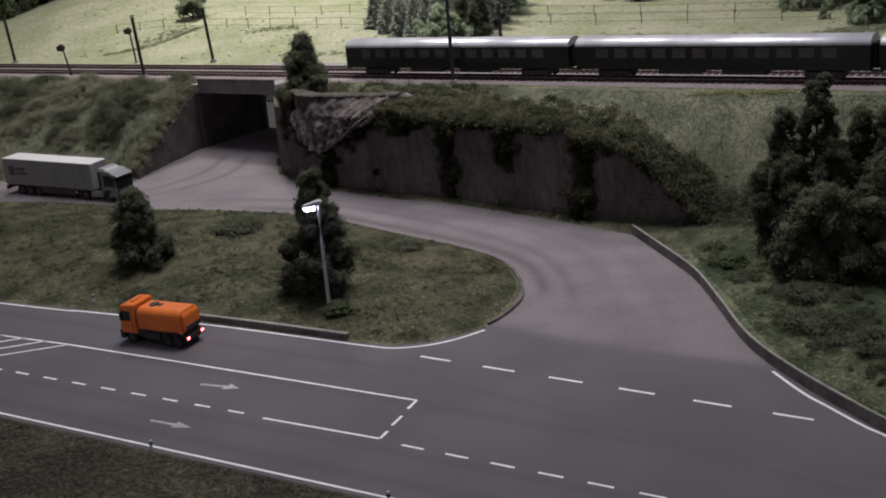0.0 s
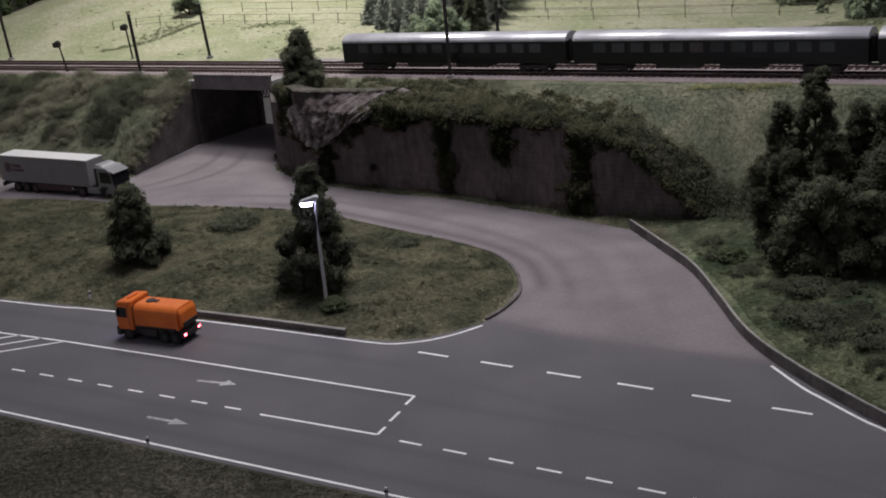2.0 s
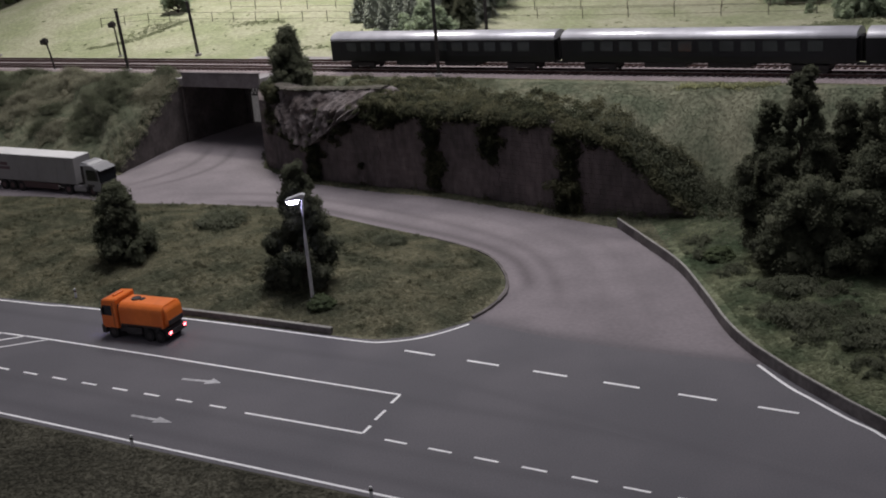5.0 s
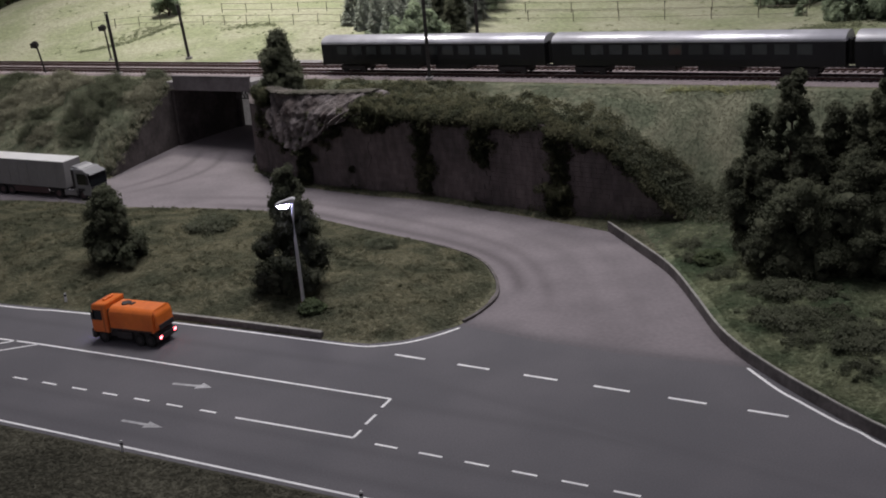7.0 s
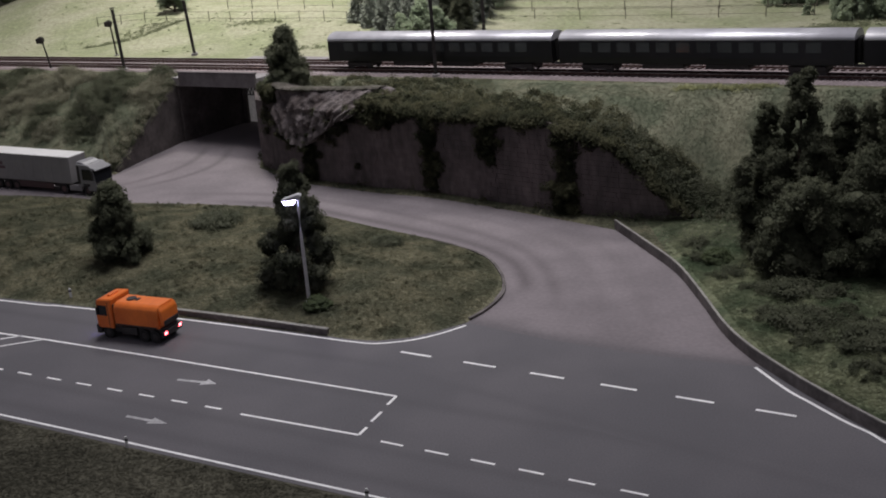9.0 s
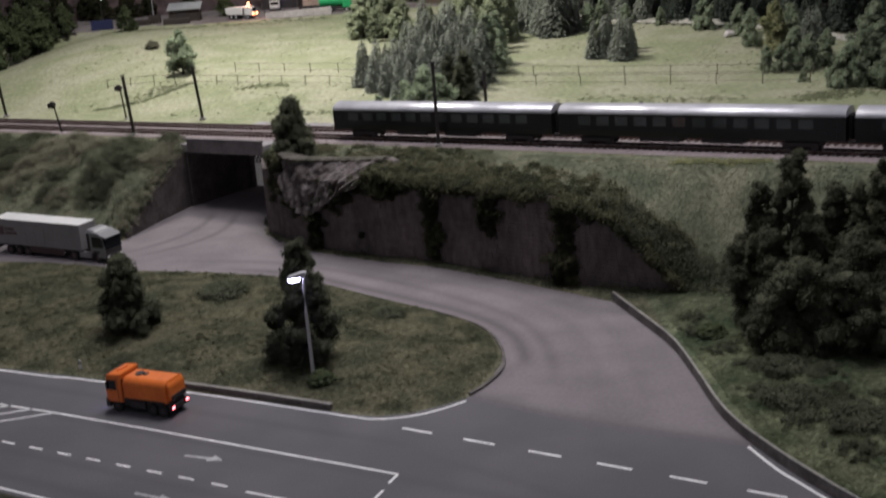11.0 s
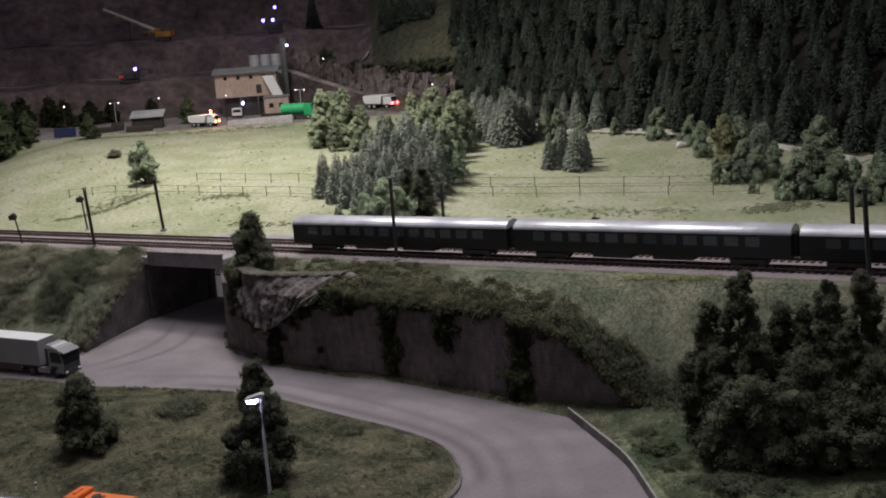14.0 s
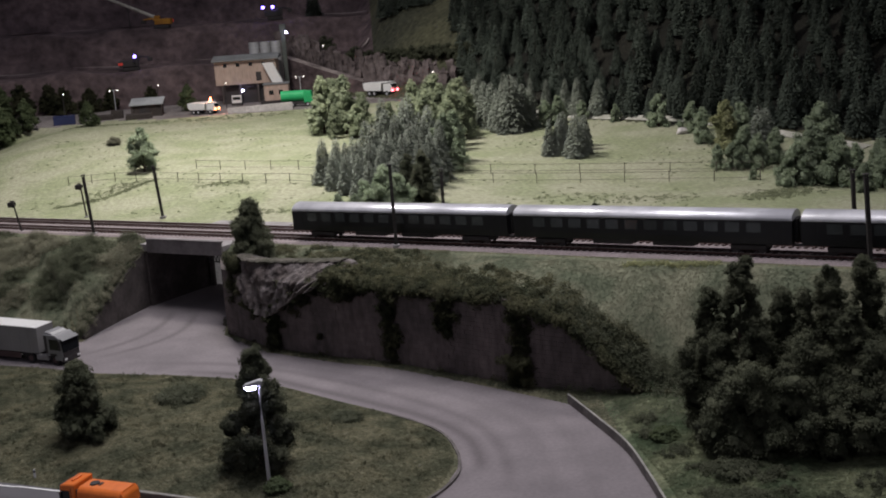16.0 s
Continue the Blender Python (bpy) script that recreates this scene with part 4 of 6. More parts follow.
# ivy and scrub hanging over the retaining wall
def ivy_curtain():
    length, spot = wall_run(WALL, WALL_TOP)
    rng = np.random.default_rng(77)
    cs, rs = [], []
    for k in range(460):
        u = 29.5 + rng.random() * (length - 29.5)
        p, d, top = spot(u)
        front = Vector((d.y, -d.x))
        hang = (0.25 + 0.75 * abs(math.sin(u * 0.9)) * rng.random()) if u < 54 else 0.4 * rng.random()
        back = rng.random() ** 1.3 * 3.4
        over = rng.random() < 0.45
        q = p + front * (0.12 if over else -back)
        z = top - hang * rng.random() if over else float(ground_height(q.x, q.y)) + 0.15
        if not over and back < 1.2:
            z = top + 0.25
        cs.append((q.x, q.y, z)), rs.append(0.35 + 0.35 * rng.random())
    for u0, wide, lo, hi in ((21.5, 0.7, 0.02, 0.5), (36.1, 0.9, 0.1, 1.0), (43.3, 1.0, 0.48, 1.0), (51.4, 1.1, 0.02, 1.0)):
        for k in range(70):
            v = rng.random()
            p, d, top = spot(u0 + rng.normal() * wide * 0.5)
            q = p + Vector((d.y, -d.x)) * (0.15 + 0.25 * rng.random())
            cs.append((q.x, q.y, top * (lo + (hi - lo) * v))), rs.append(0.3 + 0.25 * rng.random())
    for k in range(40):
        p, d, top = spot(51.4 + rng.normal() * 0.7)
        q = p + Vector((d.y, -d.x)) * (0.3 + 0.6 * rng.random())
        cs.append((q.x, q.y, 0.3 + 2.6 * rng.random())), rs.append(0.45)
    for k in range(16):
        p, d, top = spot(16.5 + 13 * rng.random())
        q = p + Vector((d.y, -d.x)) * 0.3
        cs.append((q.x, q.y, top * (1 - 0.75 * rng.random() ** 2))), rs.append(0.3 + 0.2 * rng.random())
    for k in range(55):
        p, d, top = spot(13.2 + 2.6 * rng.random())
        q = p + Vector((d.y, -d.x)) * rng.uniform(-0.4, 0.5)
        cs.append((q.x, q.y, 9.3 - 5.0 * rng.random() ** 1.7)), rs.append(0.3 + 0.25 * rng.random())
    for k in range(60):
        p, d, top = spot(28.5 + 4.0 * rng.random())
        q = p + Vector((d.y, -d.x)) * rng.uniform(-0.2, 0.9)
        cs.append((q.x, q.y, 8.9 - 2.4 * rng.random() ** 1.3)), rs.append(0.3 + 0.25 * rng.random())
    for k in range(46):
        u = rng.random()
        p, d, top = spot(15.9 + ROCK_RUN * u)
        q = p + Vector((d.y, -d.x)) * rng.uniform(0.3, 1.0)
        cs.append((q.x, q.y, float(np.interp(u, *ROCK_FOOT)) + rng.normal() * 0.4)), rs.append(0.22 + 0.2 * rng.random())
    for k in range(50):
        p, d, top = spot(28.0 + 4 * rng.random())
        q = p - Vector((d.y, -d.x)) * (0.2 + 3.4 * rng.random())
        cs.append((q.x, q.y, 9.05)), rs.append(0.2 + 0.2 * rng.random())
    ob = new("ivy_on_wall", quads_mesh(leaf_cloud(cs, rs, 150, 0.13, rng, 0.6), IVY, 3))
    tagged(ob, "dense green ivy hanging over the stone retaining wall", "ivy", kind="stuff")


ivy_curtain()


def bank_scrub():
    rng = np.random.default_rng(78)
    cs, rs = [], []
    for k in range(900):
        s, w = rng.uniform(-17, 48), -3.9 - 11.5 * rng.random() ** 0.9
        x, y = xy(s, w)
        d, u, side = poly_distance(np.array([x]), np.array([y]), RIGHT_TOE, False)
        if side[0] < 0 or (x > 5 and w > -5.0 - 0.3 * x):
            continue
        cs.append((x, y, float(ground_height(x, y)) + 0.1)), rs.append(0.3 + 0.35 * rng.random())
    tagged(new("scrub_on_bank", quads_mesh(leaf_cloud(cs, rs, 130, 0.135, rng, 0.6), IVY, 3)), "tangled olive scrub covering the railway bank", "scrub", kind="stuff")
    cs, rs = [], []
    for k in range(210):
        t = rng.random()
        x, y = 16.5 + 12 * t + rng.normal() * 0.9, 101.6 - 8.0 * t + 2.4 * rng.random()
        cs.append((x, y, float(ground_height(x, y)) + 0.15)), rs.append(0.4 + 0.4 * rng.random())
    tagged(new("scrub_at_wall_end", quads_mesh(leaf_cloud(cs, rs, 130, 0.12, rng, 0.6), LEAF_OLIVE, 3)), "grey olive scrub below the end of the wall", "scrub", kind="stuff")


bank_scrub()


def wall_foot():
    length, spot = wall_run(WALL, WALL_TOP)
    rng = np.random.default_rng(80)
    cs, rs = [], []
    for k in range(190):
        u = 14 + (length - 15) * rng.random() ** 0.8
        p, d, top = spot(u)
        q = p + Vector((d.y, -d.x)) * (0.1 + 0.8 * rng.random() ** 1.4)
        cs.append((q.x, q.y, 0.05)), rs.append(0.14 + 0.2 * rng.random())
    tagged(new("grass_at_wall_foot", quads_mesh(leaf_cloud(cs, rs, 60, 0.12, rng, 0.5), TUFT_BANK, 3)), "olive grass tufts along the foot of the wall", "grass", kind="stuff")


wall_foot()


def rough_scrub():
    rng = np.random.default_rng(83)
    cs, rs = [], []
    for x, y, r in ((22.6, 84, 1.3), (23.8, 80.5, 1.2), (22.8, 76.5, 1.1), (27.6, 77.0, 1.8), (24.2, 71.0, 1.4), (27.0, 73.2, 1.9), (30.5, 71.5, 2.0), (26.2, 66.2, 1.5), (29.6, 66.6, 1.8), (31.6, 62.5, 1.8), (33.4, 68.2, 1.8), (28.6, 62.0, 1.3), (34.5, 74.0, 2.0), (35.5, 64.5, 1.8), (22.0, 91.5, 1.2), (20.9, 88.5, 0.9)):
        for k in range(int(22 * r)):
            u, v = rng.normal() * 0.5 * r, rng.normal() * 0.5 * r
            cs.append((x + u, y + v, float(ground_height(x + u, y + v)) + 0.28 * math.exp(-(u * u + v * v) / (r * r)))), rs.append(0.16 + 0.2 * rng.random())
    tagged(new("scrub_on_rough_grass", quads_mesh(leaf_cloud(cs, rs, 80, 0.09, rng, 0.45), LEAF_OLIVE, 3)), "low dark weeds in patches on the rough grass", "scrub", kind="stuff")


rough_scrub()


def rock_face():
    """The rock outcrop over the wall's corner: ribs fanning out upwards, a turf ledge jutting out on top."""
    length, spot = wall_run(WALL, WALL_TOP)
    bm = bmesh.new()
    nu, nv = 76, 44
    rows = []
    for i in range(nu + 1):
        u = i / nu
        p, d, top = spot(15.9 + ROCK_RUN * u)
        front = Vector((d.y, -d.x))
        low = float(np.interp(u, *ROCK_FOOT)) + 0.4 * noise.noise((u * 8, 1, 5))
        high = 9.45 - 0.5 * smooth(0.85, 1.0, u)
        row = []
        for j in range(nv + 1):
            v = j / nv
            z = low + (high - low) * v
            rib = (u - 0.4) * ROCK_RUN / (0.5 + 0.5 * v)
            bulge = 0.3 + 0.6 * math.sin(math.pi * (0.1 + 0.8 * u)) + 1.3 * (0.5 - v) - 3.0 * max(0.0, (z - top + 0.1) / (high - top + 0.1)) * smooth(0.1, 0.9, u) - 1.15 * abs(noise.noise((rib * 0.5, z * 0.12, 2.0))) + 0.6 * noise.noise((p.x * 0.7, p.y * 0.7, z * 0.7)) + 0.28 * noise.noise((rib * 1.3, z * 0.4, 4.0)) + 0.26 * noise.noise((p.x * 2.6, p.y * 2.6, z * 2)) + 0.07 * noise.noise((p.x * 8, p.y * 8, z * 8))
            if j == 0 or i in (0, nu):
                bulge = -0.7
            q = p + front * bulge
            row.append(bm.verts.new((q.x, q.y, z)))
        q = p - front * (1.6 + 3.0 * smooth(0.1, 0.9, u))
        row.append(bm.verts.new((q.x, q.y, high)))
        rows.append(row)
    for a, b in zip(rows, rows[1:]):
        for k in range(nv + 1):
            bm.faces.new((a[k], b[k], b[k + 1], a[k + 1]))
    bmesh.ops.recalc_face_normals(bm, faces=bm.faces[:])
    rock = tagged(part("rock_outcrop", bm, ROCK), "grey brown craggy rock outcrop above the stone wall", "rock", kind="structure")
    bm = bmesh.new()
    prev = None
    for i in range(53):
        u = 15.0 + 13.5 * i / 52
        p, d, top = spot(u)
        front = Vector((d.y, -d.x))
        end = min(1.0, i / 5, (52 - i) / 8)
        out = (0.35 + 0.45 * noise.noise((u * 0.9, 0, 1)) + 0.2 * noise.noise((u * 3, 0, 2))) * end - 3.0 * smooth(0.1, 0.9, (u - 15.9) / ROCK_RUN)
        z = 9.6 + 0.22 * noise.noise((u * 0.6, 3, 0)) + 0.12 * noise.noise((u * 3, 3, 0))
        ring = [(out - 0.5, z - 0.36 * end), (out - 0.08, z - 0.28 * end), (out, z - 0.12), (out - 0.2, z + 0.02), (out - 0.8, z + 0.06), (out - 1.6, z - 0.05), (out - 2.2, z - 0.9), (out - 1.2, z - 1.2)]
        row = [bm.verts.new((p.x + front.x * f, p.y + front.y * f, h)) for f, h in ring]
        if prev:
            for k in range(8):
                bm.faces.new((prev[k], row[k], row[(k + 1) % 8], prev[(k + 1) % 8]))
        prev = row
    bmesh.ops.recalc_face_normals(bm, faces=bm.faces[:])
    part("turf_ledge", bm, TURF, rock, "grey olive turf ledge")


rock_face()


def grass_blades(name, count, region, size, mat, label, seed):
    """Flock: small tilted flakes of grass scattered where region(x, y) is true."""
    rng = np.random.default_rng(seed)
    x0, x1, y0, y1, test = region
    px, py = rng.uniform(x0, x1, count), rng.uniform(y0, y1, count)
    ok = test(px, py)
    px, py = px[ok], py[ok]
    n = len(px)
    base = np.stack([px, py, ground_height(px, py) + 0.015 + rng.random(n) * size * 0.3], -1)
    a = rng.uniform(0, 2 * math.pi, n)
    r = (size * (0.5 + 0.7 * rng.random(n)))[:, None]
    e = 0.3
    gx, gy = ((ground_height(px + dx, py + dy) - ground_height(px - dx, py - dy)) / (2 * e) for dx, dy in ((e, 0), (0, e)))
    corners = [base + np.stack([np.cos(a + k), np.sin(a + k), np.clip(gx, -2, 2) * np.cos(a + k) + np.clip(gy, -2, 2) * np.sin(a + k) + rng.normal(size=n) * 0.12], -1) * r for k in (0, 1.9, 3.9)]
    ob = new(name, quads_mesh(np.stack(corners, 1), mat, 3))
    tagged(ob, label, "grass", kind="stuff")


def off_road(px, py, gap=0.35):
    ok = ~inside(px, py, MAIN_ROAD) & ~inside(px, py, SIDE)
    return ok & (poly_distance(px, py, SIDE, True)[0] > gap) & (poly_distance(px, py, MAIN_ROAD, True)[0] > gap)


grass_blades("grass_on_island", 350000, (-62, 8, 76, 128, off_road), 0.085, TUFT, "short olive flocked grass on the roadside island", 1)
grass_blades("grass_on_verge", 90000, (-34, 2, 50, 92, lambda x, y: off_road(x, y) & (y < 74 - 0.57 * (x + 33))), 0.09, TUFT_VERGE, "short dark flocked grass on the near verge", 2)
grass_blades("grass_behind_low_wall", 110000, (20, 48, 50, 101, lambda x, y: off_road(x, y, 0.8) & (ground_height(x, y) < 1.7)), 0.11, TUFT_ROUGH, "rough dark green grass behind the low wall", 3)
grass_blades("grass_on_bank", 330000, (-72, 50, 90, 185, lambda x, y: off_road(x, y) & (sw(x, y)[1] < -4.2) & (sw(x, y)[1] > -26)), 0.12, TUFT_BANK, "olive flocked grass on the railway bank", 4)
grass_blades("grass_on_meadow", 130000, (-75, 62, 110, 262, lambda x, y: (sw(x, y)[1] > 8.2) & (y < yard_edge(x) - 1)), 0.1, TUFT_PALE, "short pale green flocked grass on the meadow", 5)


def island_tufts():
    """Uneven taller tufts and weeds among the short grass of the island."""
    rng = np.random.default_rng(87)
    for name, mat, count, tall, label in (("tufts_on_island", TUFT, 1500, 0.24, "uneven olive grass tufts on the roadside island"), ("weeds_on_island", LEAF_OLIVE, 420, 0.3, "dark low weeds in the grass of the island")):
        px, py = rng.uniform(-52, 6, count * 3), rng.uniform(78, 122, count * 3)
        ok = off_road(px, py, 0.9) & (wave(px, py, 3.1, count) > (-0.2 if mat is TUFT else 0.25))
        px, py = px[ok][:count], py[ok][:count]
        pz = ground_height(px, py)
        cs = np.stack([px, py, pz + 0.06], -1)
        tagged(new(name, quads_mesh(leaf_cloud(cs, tall * (0.5 + rng.random(len(cs))), 46, 0.085, rng, 0.3, 0.75), mat, 3)), label, "grass", kind="stuff")


island_tufts()


def meadow_scrub():
    """Low weedy strips on the meadow."""
    rng = np.random.default_rng(79)
    cs, rs = [], []
    for a, b, n, wide in MEADOW_STRIPS:
        for k in range(n):
            t = rng.random()
            x, y = a[0] + (b[0] - a[0]) * t + rng.normal() * wide, a[1] + (b[1] - a[1]) * t + rng.normal() * wide
            cs.append((x, y, float(ground_height(x, y)) + 0.02)), rs.append(0.2 + 0.35 * rng.random())
    for k in range(1100):
        x, y = rng.uniform(-62, 52), rng.uniform(140, 250)
        if sw(x, y)[1] > 9.5 and y < yard_edge(x) - 2 and ((y - 235) + 1.35 * (x - 22)) < 0 and float(wave(np.array(x), np.array(y), 9, 6)) > -0.1:
            cs.append((x, y, float(ground_height(x, y)) + 0.02)), rs.append(0.1 + 0.2 * rng.random() ** 2)
    ob = new("scrub_on_meadow", quads_mesh(leaf_cloud(cs, rs, 34, 0.13, rng, 0.5, 0.3), LEAF_MEADOW, 3))
    tagged(ob, "low weedy green strips on the pale meadow", "scrub", kind="stuff")


MEADOW_STRIPS = (((-48.5, 182.4), (-41, 183.0), 80, 0.4), ((-41, 183.0), (-34.6, 188.6), 90, 0.35), ((-44, 185.5), (-37, 188.5), 80, 1.3), ((-27, 181), (-18, 178.5), 60, 1.0), ((48, 143.4), (55, 146.4), 260, 1.5), ((22, 152), (40, 147), 90, 1.6), ((8, 141), (30, 126), 120, 0.7), ((-20, 163), (4, 148), 110, 0.7), ((-62, 252), (-17, 252.5), 240, 0.8))
meadow_scrub()


# ---- vehicles: local x forward, wheels on z = 0 ----
def wheel(parent, x, y, r=0.5, width=0.32, rim=None):
    w = part("wheel", tube([(x, y - width / 2, r), (x, y - width / 2 + 0.05, r), (x, y + width / 2 - 0.05, r), (x, y + width / 2, r)], r, r, 18), RUBBER, parent)
    out = 1 if y > 0 else -1
    part("rim", tube([(x, y + out * width * 0.3, r), (x, y + out * (width / 2 + 0.012), r)], r * 0.58, r * 0.5, 14), rim or GALV, w, "steel rim")
    return w


def make_lorry(m):
    t = thing("articulated_lorry", "white model articulated lorry parked beside the side road", "lorry", m)
    trailer = part("trailer_box", box(0, 12.9, -1.25, 1.25, 1.15, 3.98, 0.06), TRAILER, t, "pale grey box body")
    part("roof", box(0.02, 12.88, -1.23, 1.23, 3.975, 4.03, 0.02), WHITE_PAINT, trailer, "bright white roof")
    part("rear_door", box(-0.05, 0.0, -1.2, 1.2, 1.2, 3.9, 0.02), TRAILER, trailer)
    for k in range(9):
        part("side_rib", box(1.35 * k + 0.9, 1.35 * k + 0.94, -1.27, -1.25, 1.25, 3.9), TRAILER, trailer)
    for y0, z0, z1, x0, x1 in ((-1.262, 2.2, 3.2, 0.8, 1.7), (-1.262, 2.3, 2.62, 1.85, 3.6), (-1.262, 2.74, 3.1, 1.85, 3.3)):
        part("marking_bar", box(x0, x1, y0, y0 + 0.01, z0, z1), MARK_FADED, trailer, "faded reddish lettering bars")
    part("chassis", box(0.1, 12.4, -1.0, 1.0, 0.85, 1.15, 0.03), DARK_STEEL, t)
    for y in (-1.2, 1.16):
        part("side_guard", box(4.6, 10.2, y, y + 0.04, 0.45, 1.1, 0.01), MARK_DARK, t, "dark reddish side guard")
    part("rear_bumper", box(-0.05, 0.15, -1.2, 1.2, 0.5, 0.95, 0.03), DARK_STEEL, t)
    for x in (2.2, 3.5, 4.8):
        for y in (-1.05, 1.05):
            wheel(t, x, y, 0.54, rim=MARK_DARK)
    part("tractor_frame", box(9.6, 15.6, -0.5, 0.5, 0.5, 1.0, 0.04), DARK_STEEL, t)
    for x in (11.6, 15.0):
        for y in (-1.05, 1.05):
            wheel(t, x, y, 0.58, rim=MARK_DARK)
    for y in (-1.22, 0.72):
        part("fuel_tank", box(12.4, 14.1, y, y + 0.5, 0.45, 1.05, 0.1, 2), TRAILER, t)
    cab = part("cab", prism([(13.75, 1.0), (15.0, 1.0), (15.0, 0.55), (16.15, 0.55), (16.2, 1.5), (15.95, 2.9), (15.3, 3.3), (13.75, 3.4)], "y", -1.24, 1.24, 0.06), CAB_PAINT, t, "silvery white cab")
    part("roof_deflector", prism([(13.8, 3.35), (15.0, 3.3), (14.5, 3.5), (13.8, 3.6)], "y", -1.1, 1.1, 0.06), CAB_PAINT, cab)
    part("windscreen", prism([(16.19, 1.5), (16.26, 1.5), (16.02, 2.86), (15.95, 2.86)], "y", -1.2, 1.2), GLASS_DARK, cab, "dark windscreen")
    part("sun_visor", prism([(15.95, 2.92), (16.3, 2.72), (16.32, 2.8), (15.9, 3.06)], "y", -1.2, 1.2), CAB_PAINT, cab, "pale sun visor")
    for y in (-1.252, 1.244):
        part("side_window", prism([(14.45, 1.7), (15.95, 1.7), (15.7, 2.86), (14.45, 2.86)], "y", y, y + 0.008), GLASS_DARK, cab, "dark side window")
        part("door_panel", box(14.45, 15.35, y, y + 0.008, 1.05, 1.3), DARK_STEEL, cab, "dark lower door trim")
        part("air_intake", box(13.8, 14.15, y - 0.02, y + 0.03, 1.3, 3.2, 0.01), DARK_STEEL, cab, "dark air intake")
    part("bumper", box(15.95, 16.28, -1.22, 1.22, 0.35, 0.95, 0.06), DARK_STEEL, cab, "dark bumper")
    part("grille", box(16.15, 16.25, -1.15, 1.15, 0.9, 1.46, 0.02), DARK_STEEL, cab)
    for y in (-1.42, 1.32):
        part("mirror", box(15.85, 16.1, y, y + 0.1, 1.8, 2.75, 0.03), DARK_STEEL, cab)
    for y in (-0.95, 0.95):
        part("headlight", box(16.27, 16.3, y - 0.2, y + 0.2, 0.6, 0.82, 0.02), WHITE_PAINT, cab)
    return t


make_lorry(at(-46.9, 130.6, 0, -29.0))


def make_orange_truck(m):
    t = thing("tanker_truck", "bright orange model service truck driving on the main road", "truck", m)
    cab = part("cab", prism([(4.95, 0.8), (6.55, 0.8), (6.68, 1.1), (6.68, 1.75), (6.5, 2.98), (6.3, 3.12), (4.95, 3.2)], "y", -1.2, 1.2, 0.09), ORANGE, t)
    part("windscreen", prism([(6.695, 1.75), (6.72, 1.75), (6.55, 2.8), (6.525, 2.8)], "y", -1.08, 1.08), GLASS_DARK, cab, "dark windscreen")
    for y in (-1.212, 1.204):
        part("side_window", prism([(5.45, 1.85), (6.5, 1.85), (6.4, 2.65), (5.45, 2.65)], "y", y, y + 0.008), GLASS_DARK, cab, "dark side window")
        part("door_seam", box(5.3, 5.34, y, y + 0.008, 0.95, 2.9), DARK_STEEL, cab)
    for y in (-1.36, 1.26):
        part("mirror", box(6.35, 6.5, y, y + 0.1, 1.9, 2.5, 0.03), DARK_STEEL, cab)
    part("bumper", box(6.35, 6.85, -1.2, 1.2, 0.32, 1.05, 0.08), DARK_STEEL, cab, "black bumper")
    part("roof_visor", box(6.35, 6.62, -1.1, 1.1, 2.92, 3.02, 0.03), DARK_STEEL, cab)
    part("beacon_bar", box(5.5, 5.75, -0.55, 0.55, 3.14, 3.3, 0.06, 2), ORANGE, cab)
    for y in (-0.85, 0.85):
        part("headlight", box(6.84, 6.9, y - 0.17, y + 0.17, 0.58, 0.84, 0.02), LED_BLUE, cab, "bluish lit headlight")
    part("cab_gap", box(4.72, 4.96, -1.0, 1.0, 0.9, 2.7), DARK_STEEL, t, "dark gap behind the cab")
    arc = [(-1.2, 1.15), (1.2, 1.15), (1.22, 2.2)] + [(0.62 + 0.6 * math.cos(a), 2.35 + 0.58 * math.sin(a)) for a in (0.0, 0.45, 0.9, 1.35)] + [(-0.62 - 0.6 * math.cos(a), 2.35 + 0.58 * math.sin(a)) for a in (1.35, 0.9, 0.45, 0.0)] + [(-1.22, 2.2)]
    body = part("body", prism(arc, "x", 0.2, 4.74, 0.05), ORANGE, t, "orange tank body with rounded shoulders")
    part("hatch", tube([(3.7, 0, 2.9), (3.7, 0, 3.0)], 0.45, 0.4, 14), DARK_STEEL, body, "dark round filler hatch")
    part("hatch_lid", box(2.9, 3.2, -0.25, 0.25, 2.91, 2.98, 0.03), DARK_STEEL, body)
    part("tail_dome", prism([(-0.15, 1.5), (0.22, 1.3), (0.22, 2.86), (-0.05, 2.5)], "y", -1.05, 1.05, 0.08), ORANGE, body)
    part("rear_opening", box(-0.2, -0.13, -0.9, 0.9, 1.35, 1.75, 0.02), DARK_STEEL, body, "dark rear slot")
    for y in (-1.24, 1.21):
        part("side_band", box(0.4, 4.6, y, y + 0.03, 1.2, 1.3), DARK_STEEL, body)
    part("chassis", box(0.0, 6.3, -0.95, 0.95, 0.5, 1.14, 0.04), DARK_STEEL, t)
    for y in (-1.16, 0.86):
        part("tank_box", box(2.6, 4.2, y, y + 0.3, 0.45, 1.05, 0.05), DARK_STEEL, t)
    part("rear_bumper", box(-0.2, 0.1, -1.15, 1.15, 0.5, 0.95, 0.04), DARK_STEEL, t)
    for y in (-0.9, 0.9):
        part("tail_light", box(-0.24, -0.2, y - 0.15, y + 0.15, 0.7, 0.9, 0.01), LED_RED, t, "lit red tail light")
    for x in (0.75, 1.85, 5.6):
        for y in (-1.0, 1.0):
            wheel(t, x, y, 0.5, 0.36, DARK_STEEL)
    return t


make_orange_truck(at(-18.5, 81.25, 0, 155, s=0.95) @ Matrix.Diagonal((0.88, 1, 1, 1)))


